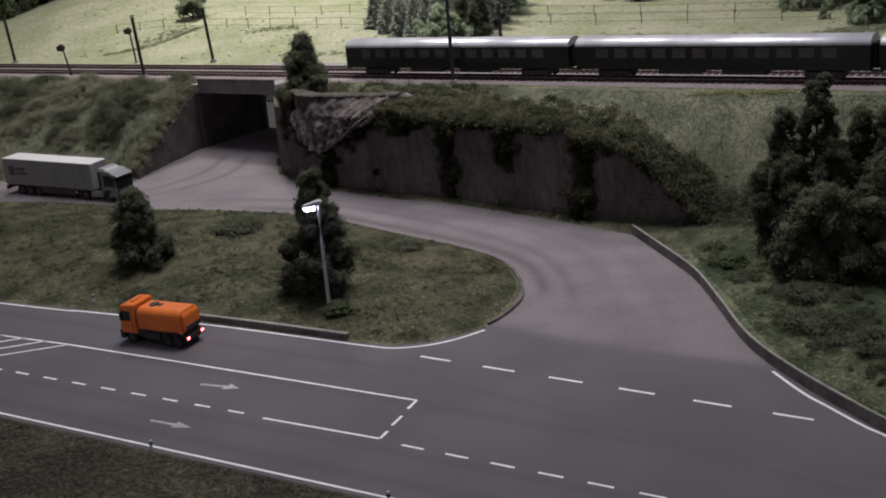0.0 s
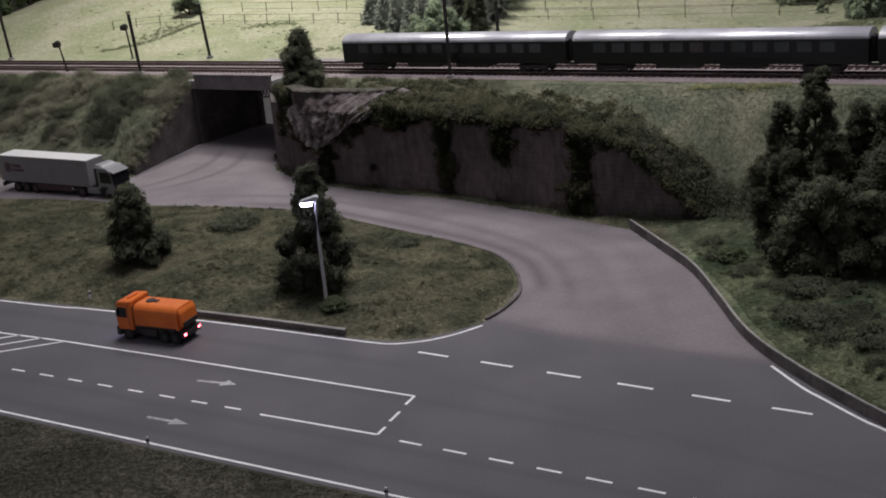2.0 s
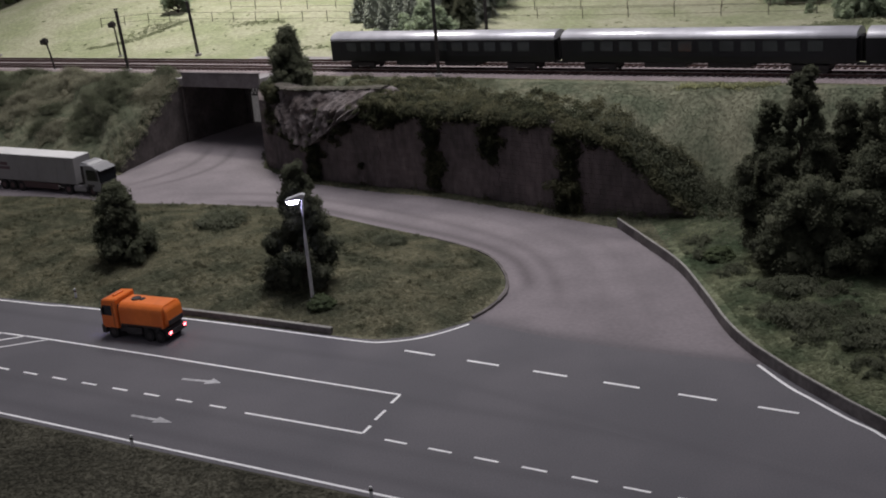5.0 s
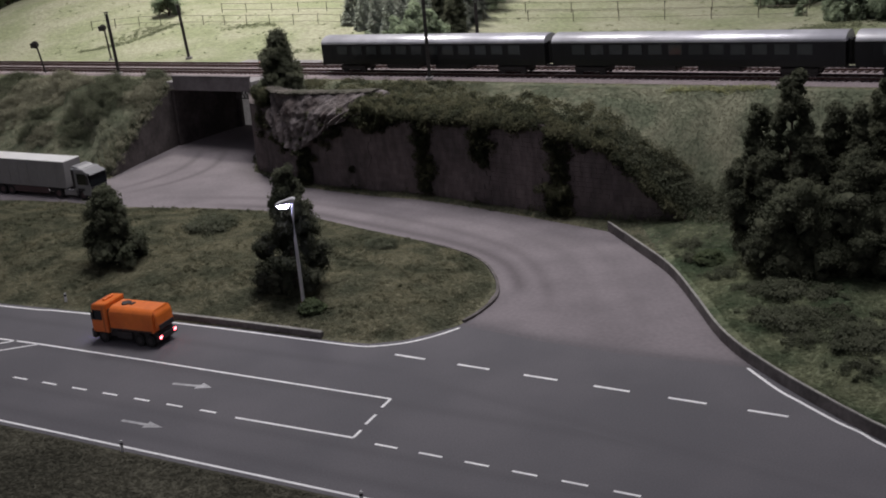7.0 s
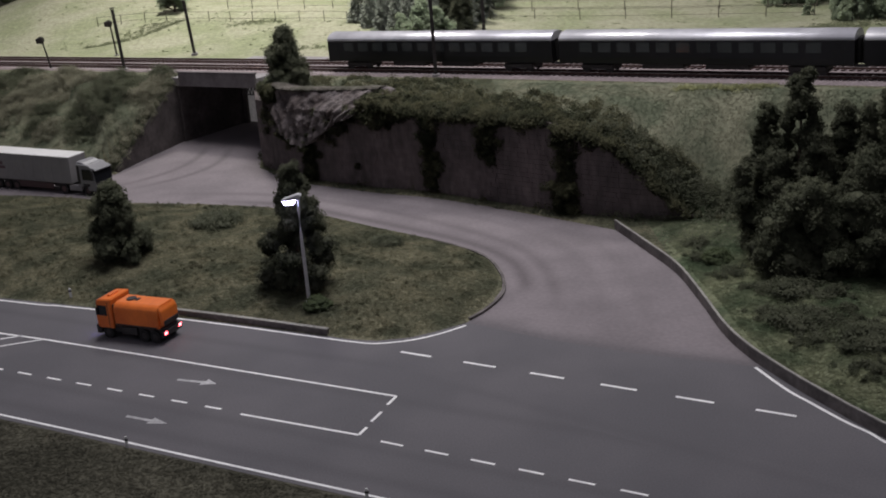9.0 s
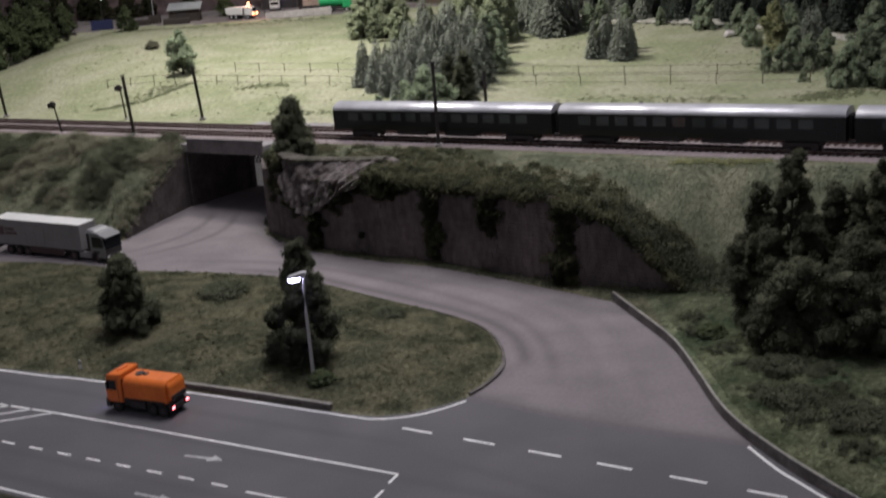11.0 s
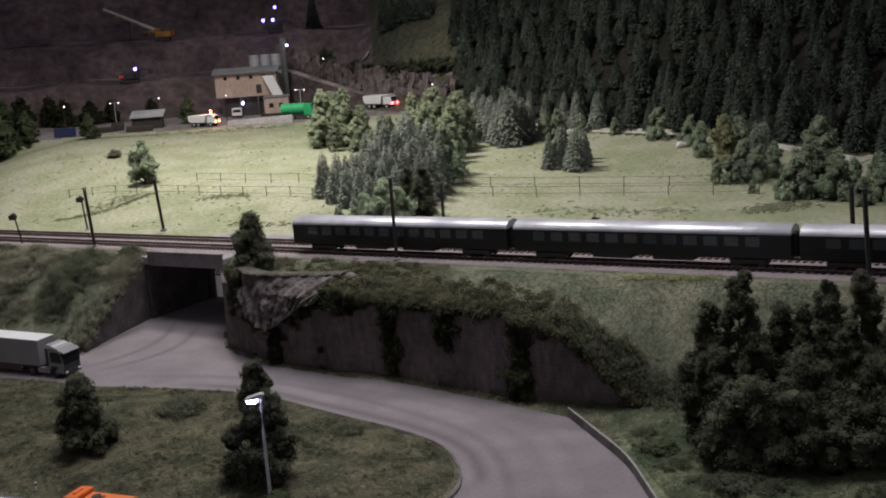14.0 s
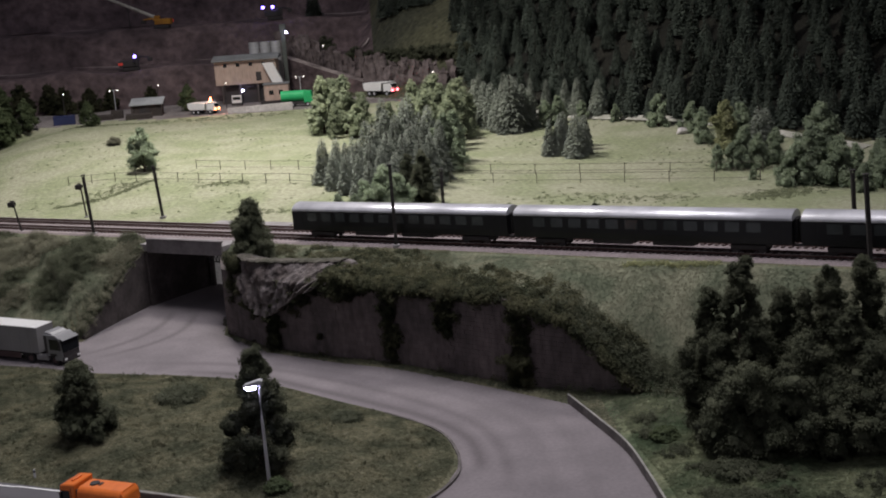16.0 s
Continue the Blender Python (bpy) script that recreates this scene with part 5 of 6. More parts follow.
# ---- train ----
def make_coach(m):
    t = thing("railway_coach", "dark green model passenger coach with a bright silver roof", "railway coach", m, "coaches of the train")
    L = 29.0
    body = part("body", prism([(-1.42, 1.0), (1.42, 1.0), (1.45, 1.6), (1.42, 3.2), (-1.42, 3.2), (-1.45, 1.6)], "x", 0.3, L, 0.03), COACH_GREEN, t)
    arc = [(1.44 * math.cos(a), 3.2 + 0.85 * math.sin(a)) for a in (math.pi * k / 10 for k in range(11))]
    roof = part("roof", prism(arc, "x", 0.3, L, 0.02), COACH_ROOF, t, "bright silver roof")
    for p in roof.data.polygons:
        p.use_smooth = abs(p.normal.x) < 0.5 and p.normal.z > 0.05
    for k in range(12):
        x = 2.6 + k * 2.02
        for y in (-1.462, 1.442):
            part("window", box(x, x + 1.35, y, y + 0.02, 2.1, 3.0), PANE, body, "reflecting coach window")
    for x in (0.9, L - 1.6):
        for y in (-1.455, 1.44):
            part("door", box(x, x + 0.8, y, y + 0.015, 1.05, 3.05), COACH_GREEN, body)
    for x in (4.2, L - 4.2):
        b = part("bogie", box(x - 1.7, x + 1.7, -1.05, 1.05, 0.35, 0.85, 0.08), DARK_STEEL, t)
        for dx in (-1.25, 1.25):
            for y in (-0.78, 0.78):
                part("wheel", tube([(x + dx, y - 0.07, 0.47), (x + dx, y + 0.07, 0.47)], 0.47, 0.47, 14), DARK_STEEL, b)
    for x0, x1 in ((9, 13.2), (15.4, 19.5)):
        part("equipment_box", box(x0, x1, -1.1, 1.1, 0.5, 1.0, 0.06), DARK_STEEL, t)
    for x in (0.0, L):
        part("gangway", box(x - 0.02, x + 0.32, -0.65, 0.65, 1.1, 3.3, 0.05), RUBBER, t)
        for y in (-0.88, 0.88):
            part("buffer", tube([(x - 0.15, y, 0.95), (x + 0.45, y, 0.95)], 0.14, 0.14, 8), DARK_STEEL, t)
    return t


coach = make_coach(on_line(-10.6, 0, 0.31))
for k in range(1, 4):
    copy_thing(coach, on_line(-10.6 + 29.5 * k, 0, 0.31))
loco = thing("locomotive", "dark red model diesel locomotive with a grey roof", "locomotive", on_line(-10.6 + 29.5 * 4 + 0.3, 0, 0.31))
part("body", prism([(0, 1.0), (18, 1.0), (18.4, 1.9), (17.6, 3.1), (16.6, 3.7), (1.4, 3.7), (0.6, 3.1), (-0.3, 1.9)], "y", -1.5, 1.5, 0.08), RED_PAINT, loco)
part("roof", box(1.5, 16.5, -1.2, 1.2, 3.69, 4.05, 0.15, 2), ROOF_GREY, loco)
part("window_band", box(2.0, 16.0, -1.52, 1.52, 2.75, 3.3, 0.02), GLASS_DARK, loco)
for x in (4.0, 14.2):
    bg = part("bogie", box(x - 2.2, x + 2.2, -1.1, 1.1, 0.3, 0.95, 0.08), DARK_STEEL, loco)
    for dx in (-1.5, 1.5):
        for y in (-0.78, 0.78):
            part("wheel", tube([(x + dx, y - 0.07, 0.5), (x + dx, y + 0.07, 0.5)], 0.5, 0.5, 14), DARK_STEEL, bg)


# ---- line-side things ----
def make_mast(s, w, height, lean=0.0):
    m = thing("catenary_mast", "dark steel mast beside the railway", "mast", on_line(s, w, -0.1) @ pose(0, 0, 0, 0, 0, -RAIL_TURN) @ pose(0, 0, 0, 0, lean, 0), "railway masts")
    post = box(-0.18, -0.11, -0.16, 0.16, 0, height, 0.01)
    add(post, box(0.11, 0.18, -0.16, 0.16, 0, height, 0.01))
    for k in range(int(height / 0.45)):
        add(post, box(-0.11, 0.11, -0.13, 0.13, 0.1 + 0.45 * k, 0.53 + 0.45 * k))
    part("post", post, MAST_STEEL, m)
    part("foot", box(-0.4, 0.4, -0.4, 0.4, -0.5, 0.3, 0.05), CONCRETE, m, "pale concrete foot")
    part("cap", box(-0.26, 0.26, -0.22, 0.22, height, height + 0.12, 0.03), MAST_STEEL, m)


for s, w, h, lean in ((-85.0, 8.0, 7.2, -3), (-44.2, -1.9, 7.9, -2), (-42.8, 9.2, 7.2, -3), (4.7, -2.2, 9.0, 1), (3.7, 9.2, 6.6, 1), (54.9, -2.2, 8.0, -2), (51.0, 8.0, 6.6, -1)):
    make_mast(s, w, h, lean)


def make_signal(s, w, height, lean):
    m = thing("railway_signal", "dark model railway signal with a hooded head", "signal", on_line(s, w, -0.1) @ pose(0, 0, 0, 0, 0, -RAIL_TURN) @ pose(0, 0, 0, 0, lean, 0), "railway signals")
    part("post", tube([(0, 0, -0.4), (0, 0, height)], 0.14, 0.11, 8), MAST_STEEL, m)
    part("head", box(-0.75, 0.15, -0.3, 0.3, height - 0.35, height + 0.35, 0.12, 2), MAST_STEEL, m, "dark hooded lamp head")
    part("shield", tube([(-0.2, 0.2, height), (-0.2, 0.26, height)], 0.5, 0.5, 14), MAST_STEEL, m)
    part("foot", box(-0.3, 0.3, -0.3, 0.3, -0.5, 0.15, 0.04), CONCRETE, m)


make_signal(-58.9, -1.9, 4.0, -8)
make_signal(-57.5, 8.4, 4.5, -3)


def make_street_lamp():
    m = thing("street_lamp", "lit model street lamp on a galvanised curved pole", "street lamp", at(-8.95, 84.2, 0.55) @ Matrix.Diagonal((1.0, 1.0, 0.898, 1)))
    part("pole", tube([(0.16, 0, -0.5), (0.13, 0, 3.0), (0.1, 0, 6.0), (0.12, 0, 8.2), (0.22, 0, 9.35)], 0.15, 0.085, 10), GALV, m)
    part("collar", tube([(0.1, 0, 0), (0.1, 0, 0.5)], 0.22, 0.18, 10), GALV, m)
    head = part("lamp_head", prism([(0.45, 9.55), (0.2, 9.65), (-0.9, 9.3), (-1.1, 9.08), (0.3, 9.2)], "y", -0.26, 0.26, 0.05), GALV, m, "grey sheet metal hood")
    part("lamp", prism([(-1.0, 9.06), (0.0, 9.16), (-0.15, 8.82), (-0.8, 8.78)], "y", -0.21, 0.21, 0.06), LED, head, "glowing bluish white light")


make_street_lamp()


def make_post(x, y):
    m = thing("delineator_post", "small white roadside post with a black band", "roadside post", at(x, y, float(ground_height(x, y)) - 0.05), "roadside posts")
    part("post", prism([(-0.1, -0.07), (0.1, -0.07), (0.0, 0.08)], "z", 0, 0.8, 0.01), WHITE_PAINT, m)
    part("band", prism([(-0.11, -0.075), (0.11, -0.075), (0.0, 0.09)], "z", 0.52, 0.66), DARK_STEEL, m)


for x, y in ((-28.2, 90.9), (-18.2, 64.6), (-3.9, 56.4)):
    make_post(x, y)


# ---- painted arrows ----
def arrow(points, label):
    bm = bmesh.new()
    bm.faces.new([bm.verts.new((x, y, 0.012)) for x, y in points])
    bmesh.ops.recalc_face_normals(bm, faces=bm.faces[:])
    if bm.faces[:][0].normal.z < 0:
        bm.faces[:][0].normal_flip()
    bmesh.ops.triangulate(bm, faces=bm.faces[:])
    tagged(part("road_arrow", bm, PAINT_WORN), label, "road marking", kind="structure")


def arrow_at(x, y, turn, outline, label):
    c, s = math.cos(radians(turn)), math.sin(radians(turn))
    arrow([(x + u * c - v * s, y + u * s + v * c) for u, v in outline], label)


arrow_at(-16.9, 73.9, -22, [(0, -0.13), (1.9, -0.13), (1.9, -0.42), (3.0, -0.05), (2.1, 0.5), (2.1, 0.2), (1.6, 0.13), (0, 0.13)], "worn white turning arrow on the asphalt")
arrow_at(-19.2, 68.95, -28, [(0, -0.13), (1.9, -0.13), (1.9, -0.42), (3.2, 0), (1.9, 0.42), (1.9, 0.13), (0, 0.13)], "worn white straight arrow on the asphalt")


# ---- meadow: fences and trees ----
def make_fence(points, spacing, label):
    f = thing("field_fence", label, "fence", at(points[0][0], points[0][1], 0))
    total = sum(math.dist(a, b) for a, b in zip(points, points[1:]))
    run = [0]
    for a, b in zip(points, points[1:]):
        run.append(run[-1] + math.dist(a, b))
    n = int(total / spacing)
    spots = []
    for k in range(n + 1):
        u = k * total / n
        x, y = (float(np.interp(u, run, [p[i] for p in points])) for i in (0, 1))
        z = float(ground_height(x, y))
        spots.append((x - points[0][0], y - points[0][1], z))
        part("post", box(spots[-1][0] - 0.05, spots[-1][0] + 0.05, spots[-1][1] - 0.05, spots[-1][1] + 0.05, z - 0.3, z + 1.5), FENCE_WOOD, f)
    for h in (0.45, 1.4):
        for a, b in zip(spots, spots[1:]):
            part("rail", tube([(a[0], a[1], a[2] + h), (b[0], b[1], b[2] + h)], 0.027, 0.027, 4), FENCE_WOOD, f)


FENCE = "thin weathered field fence on the meadow"
make_fence([(-49.1, 194.4), (-40.1, 191.4), (-29.5, 184.9), (-25.5, 182.2), (-16.8, 176.7), (-13.2, 175.0), (-8.6, 171.5)], 4.0, FENCE)
make_fence([(-28.0, 191.9), (-24.0, 189.2), (-15.3, 183.7), (-11.7, 182.0), (-7.1, 178.5)], 4.4, FENCE)
make_fence([(11.0, 164.4), (19.8, 162.4), (30.5, 161), (40, 159), (52, 155)], 5.3, FENCE)
make_fence([(11, 170.6), (19, 168.6), (32, 167), (46, 163.5), (54, 160)], 5.6, FENCE)

field_tree = make_tree("tree", "grey green leafy model tree on the pale meadow", "tree", -36.9, 195, 7.2, 2.9, "egg", 110, 42, 0.2, LEAF_MID, 61, base=0.1)
make_bush("low pale bush on the meadow", -46.9, 221, 2.0, 1.3, 65, LEAF_BANK)
for x, y, h, r, sd in ((24.2, 124.6, 2.8, 0.9, 62),):
    make_tree("tree", "small slim dark tree beside the track", "tree", x, y, h, r, "cone", 46, 70, 0.17, LEAF_DARK, sd)
make_bush("small dark bush beside the track", 26.8, 122.6, 2.0, 1.2, 63, LEAF_DARK)
make_bush("small dark bush beside the track", 21.3, 126.2, 1.0, 0.8, 64, LEAF_DARK)

COPSE = "grey green model fir tree in the meadow copse"
conifers = [make_conifer("conifer", COPSE, -6.8, 171.6, 6.8, 1.7, 71, NEEDLE, "meadow copse"), make_conifer("conifer", COPSE, -2.4, 171.8, 6.3, 1.65, 72, NEEDLE, "meadow copse"), make_conifer("conifer", COPSE, 2.5, 173.2, 9.8, 2.2, 73, NEEDLE, "meadow copse")]


def conifer_at(x, y, height, k):
    put_copy(conifers[k % 3], x, y, height / (6.8, 6.3, 9.8)[k % 3], k * 70)


for k, (x, y, h) in enumerate(((-4.8, 171.2, 6.6), (-5.2, 167.6, 5.6), (-3.4, 168.9, 6.4), (-3.3, 164.2, 5.9), (-1.7, 166.4, 7.2), (-1.6, 160.6, 6.2), (0.2, 163.4, 7.4), (-0.2, 157.6, 5.8), (1.6, 159.6, 7.4), (2.6, 163.6, 8.4), (3.4, 157.6, 6.6), (4.6, 161.0, 8.4), (6.0, 165.2, 9.2), (6.8, 160.2, 7.6), (8.4, 163.4, 7.8), (9.8, 166.6, 7.4), (0.6, 169.4, 8.4), (4.0, 169.6, 9.6), (7.6, 170.4, 9.4), (-0.4, 174.4, 8.0), (10.2, 171.6, 8.0), (5.4, 175.0, 10.4), (9.0, 177.0, 9.4), (2.2, 180.0, 10.4), (6.0, 181.0, 10.8))):
    conifer_at(x, y, h, k)
leafy = [make_tree("tree", "pale green leafy model tree in the meadow copse", "tree", -8.4, 222, 10.3, 3.6, "egg", 120, 55, 0.23, LEAF_LIGHT, 81, "meadow copse", base=0.06),
         make_tree("tree", "pale green leafy model tree in the meadow copse", "tree", 12.0, 219, 9.8, 3.8, "egg", 120, 55, 0.23, LEAF_LIGHT, 82, "meadow copse", base=0.06)]
for i, (x, y, sc) in enumerate(((-4.3, 220.0, 1.03), (-1.4, 226, 0.66), (-6.3, 216, 0.55), (-2.2, 215, 0.62), (8.3, 226, 0.78), (16.2, 215.5, 0.95), (18.8, 221, 0.55), (12.6, 192, 0.82), (9.0, 193, 0.88), (15.0, 205, 0.8), (10.0, 207, 0.85), (6.0, 209, 0.7), (13.8, 198, 0.9), (7.4, 199, 0.85), (16.4, 209, 0.8), (-6.6, 226, 0.95), (3.6, 214, 0.6))):
    put_copy(leafy[i % 2], x, y, sc, i * 50)
lower = make_tree("tree", "grey green leafy model tree before the copse", "tree", 11.0, 174.1, 7.9, 2.8, "egg", 110, 48, 0.23, LEAF_MID, 83, "meadow copse", base=0.04)
for x, y, sc, a in ((11.4, 176.6, 0.8, 60), (12.6, 171.6, 0.6, 120), (12.8, 180, 0.95, 300)):
    put_copy(lower, x, y, sc, a)
near_bush = make_tree("tree", "bushy pale grey green tree in front of the copse", "tree", 1.6, 151.6, 5.6, 2.5, "egg", 150, 80, 0.17, LEAF_MID, 84, "meadow copse", base=0.0)
for x, y, sc, a in ((-0.8, 151.9, 0.72, 40), (3.6, 152.2, 0.8, 130), (2.4, 149.6, 0.5, 210), (-2.4, 153.0, 0.4, 300), (-4.4, 153.4, 0.42, 80)):
    put_copy(near_bush, x, y, sc, a)
dark_fir = make_tree("tree", "dark rounded conifer beside the copse", "tree", 6.8, 154.6, 6.6, 2.1, "egg", 150, 80, 0.15, LEAF_DARK, 85, "meadow copse", base=0.0)
put_copy(dark_fir, 5.0, 156.4, 0.9, 140)
# clumps along the far edge of the meadow and at its right end
for k, (x, y, h) in enumerate(((21.3, 219, 8.3), (22.9, 212.7, 7.6), (24.9, 208.7, 10.6), (27.3, 210.4, 8.6), (26.2, 214, 9.4), (20.0, 224, 8.0), (27.5, 180.5, 5.9), (30.9, 188.3, 6.0), (31.1, 178.4, 7.0), (34.1, 186.7, 5.2), (29.4, 183.4, 5.4), (23.8, 210.6, 8.8), (26.0, 208.8, 7.4), (28.6, 212.4, 7.6), (22.2, 215.6, 8.4), (28.8, 180.6, 5.6), (32.6, 180.2, 5.8), (33.0, 184.0, 5.6), (30.0, 186.4, 5.8), (55.4, 166.1, 8.4), (58.0, 170.5, 7.0), (56.8, 168.4, 7.2))):
    conifer_at(x, y, h, k + 2)
edge = make_tree("tree", "green leafy model tree at the meadow edge", "tree", 56.8, 149.5, 7.9, 3.5, "egg", 120, 48, 0.23, LEAF_MID, 91, "trees at the meadow edge", base=0.04)
for i, (x, y, h) in enumerate(((31.4, 212, 4.6), (34, 213.5, 5.0), (48.7, 198.6, 5.4), (52.0, 190.0, 4.8), (51.2, 180.6, 5.4), (56.4, 177.5, 6.2), (48.9, 164.4, 3.5), (50.6, 162.9, 3.9), (54.1, 162.8, 4.8), (52.2, 163.2, 3.2), (51.3, 155.8, 1.8), (61.1, 157, 9.2), (54.8, 149.2, 5.6), (59.6, 147, 6.4), (64.0, 152.6, 4.2), (67.2, 153.1, 4.0), (53.5, 149.7, 3.2), (60.5, 141.2, 3.6), (63.6, 143, 4.6), (38.5, 215, 3.4), (43.5, 209, 3.0), (58.6, 151.5, 7.0), (53.4, 166.5, 5.2), (57.2, 164.4, 5.0), (65.5, 147.5, 5.4), (69, 150, 5.4))):
    put_copy(edge, x, y, h / 7.9, i * 75)
make_tree("tree", "yellow green leafy model tree at the meadow edge", "tree", 52.8, 174.3, 7.5, 2.8, "egg", 110, 42, 0.22, LEAF_YELLOW, 92, "trees at the meadow edge", base=0.1)
left_tree = make_tree("tree", "dark green model tree beside the quarry yard", "tree", -70.7, 252.1, 6.4, 3.0, "egg", 110, 36, 0.24, LEAF, 95, "trees beside the yard")
for i, (x, y, sc) in enumerate(((-58.2, 251.5, 0.8), (-74.9, 247.1, 1.3), (-77.5, 245.1, 1.6), (-73.2, 250, 0.7), (-80, 238, 1.6), (-40, 268, 0.9), (-84, 246, 1.6), (-79, 262, 1.4))):
    put_copy(left_tree, x, y, sc, i * 66)
tagged(ribbon("path", spline([(18, 240), (28, 229), (38, 217.5), (46, 209), (54, 198), (62, 184), (72, 168)], 14), 2.4, "pale sandy path at the foot of the wooded hill", 0.0, None, SAND_PATH), "", "path")
for v in bpy.data.objects["path"].data.vertices:
    v.co.z = (float(ground_height(v.co.x / K, v.co.y / K)) + 0.14) * K


def forest():
    """Firs scattered over the hill: those near its foot as trees of their own, the far wood as one."""
    rng = np.random.default_rng(5)
    sizes = ((7.6, 1.8), (6.8, 1.65), (8.6, 1.9))
    label = "dark model fir tree in the hillside forest"
    kinds = [make_conifer("conifer", label, x, y, *sizes[k], 101 + k, NEEDLE_DARK, "hillside forest", sprays=2000, taper=1.0) for k, (x, y) in enumerate(((26, 242), (33, 236), (40, 230)))]
    spots = np.array([(26.0, 242.0), (33.0, 236.0), (40.0, 230.0)])
    for k in range(9000):
        x, y = rng.uniform(20, 128), rng.uniform(140, 345)
        h = ((y - 235) + 1.35 * (x - 22)) / 1.68
        if h < 3.5 or h > 75 or x < 20.5 + max(0, (y - 285) * 0.2) or np.min(np.hypot(spots[:, 0] - x, spots[:, 1] - y)) < 2.9:
            continue
        spots = np.vstack([spots, (x, y)])
    foot = ((spots[:, 1] - 235) + 1.35 * (spots[:, 0] - 22)) / 1.68
    order = [i for i in np.argsort(foot) if i > 2]
    for n, i in enumerate(order[:285]):
        source, size = (conifers[n % 3], 6.4 / (6.8, 6.3, 9.8)[n % 3]) if n < 20 and spots[i, 0] < 48 else (kinds[n % 3], 1.0)
        put_copy(source, float(spots[i, 0]), float(spots[i, 1]), size * (0.75 + 0.5 * rng.random()), rng.random() * 360)
    for x, y in ((7.5, 299), (10.3, 297.5), (13, 295.5), (5.4, 302.5), (15.5, 293), (10, 303), (-13, 321)):
        put_copy(kinds[int(x) % 3], x, y, 1.2, x * 40)
    bases = [conifer_sprays(*sizes[k], 111 + k, 520, 11, 1.6, 1.05) for k in range(3)]
    wood = []
    for n, i in enumerate(order[285:]):
        a, c = rng.random() * 6.28, 0.75 + 0.5 * rng.random()
        turn = np.array([[math.cos(a), math.sin(a), 0], [-math.sin(a), math.cos(a), 0], [0, 0, 1]]) * c
        wood.append(bases[n % 3] @ turn + (spots[i, 0], spots[i, 1], float(ground_height(spots[i, 0], spots[i, 1])) - 0.1))
    tagged(new("far_wood", quads_mesh(np.concatenate(wood), NEEDLE_DARK, 3)), "dark fir wood covering the upper hillside", "forest", kind="stuff")


forest()


def make_boulder(x, y, size, seed):
    bm = bmesh.new()
    bmesh.ops.create_icosphere(bm, subdivisions=3, radius=size)
    for v in bm.verts:
        v.co = Vector((v.co.x * 1.5, v.co.y, v.co.z * 0.8)) * (1 + 0.35 * noise.noise(v.co / size + Vector((seed, 0, 0))))
    b = part("boulder", bm, PALE_CONCRETE)
    b.matrix_basis = at(x, y, float(ground_height(x, y)) + size * 0.3, seed * 40)
    tagged(b, "pale weathered boulder at the meadow edge", "boulder", "boulders at the meadow edge")


make_boulder(30.5, 220.6, 0.75, 3)
make_boulder(50.6, 189.5, 0.9, 5)


def bank_flowers():
    """A thin yellowish strip of flowers beside the ballast."""
    rng = np.random.default_rng(88)
    cs = []
    for k in range(160):
        t = rng.random()
        x, y = 23.7 + 7.8 * t + rng.normal() * 0.25, 107.8 + -4.1 * t + rng.normal() * 0.25
        cs.append((x, y, float(ground_height(x, y)) + 0.08))
    tagged(new("flowers_on_bank", quads_mesh(leaf_cloud(cs, 0.14 + 0.14 * rng.random(len(cs)), 50, 0.08, rng, 0.4), LEAF_YELLOW, 3)), "yellow green flowering weeds beside the ballast", "flowers", kind="stuff")


bank_flowers()


# ---- the quarry yard ----
def on_ground(x, y, turn=0.0, up=0.0):
    return at(x, y, float(ground_height(x, y)) + up, turn)


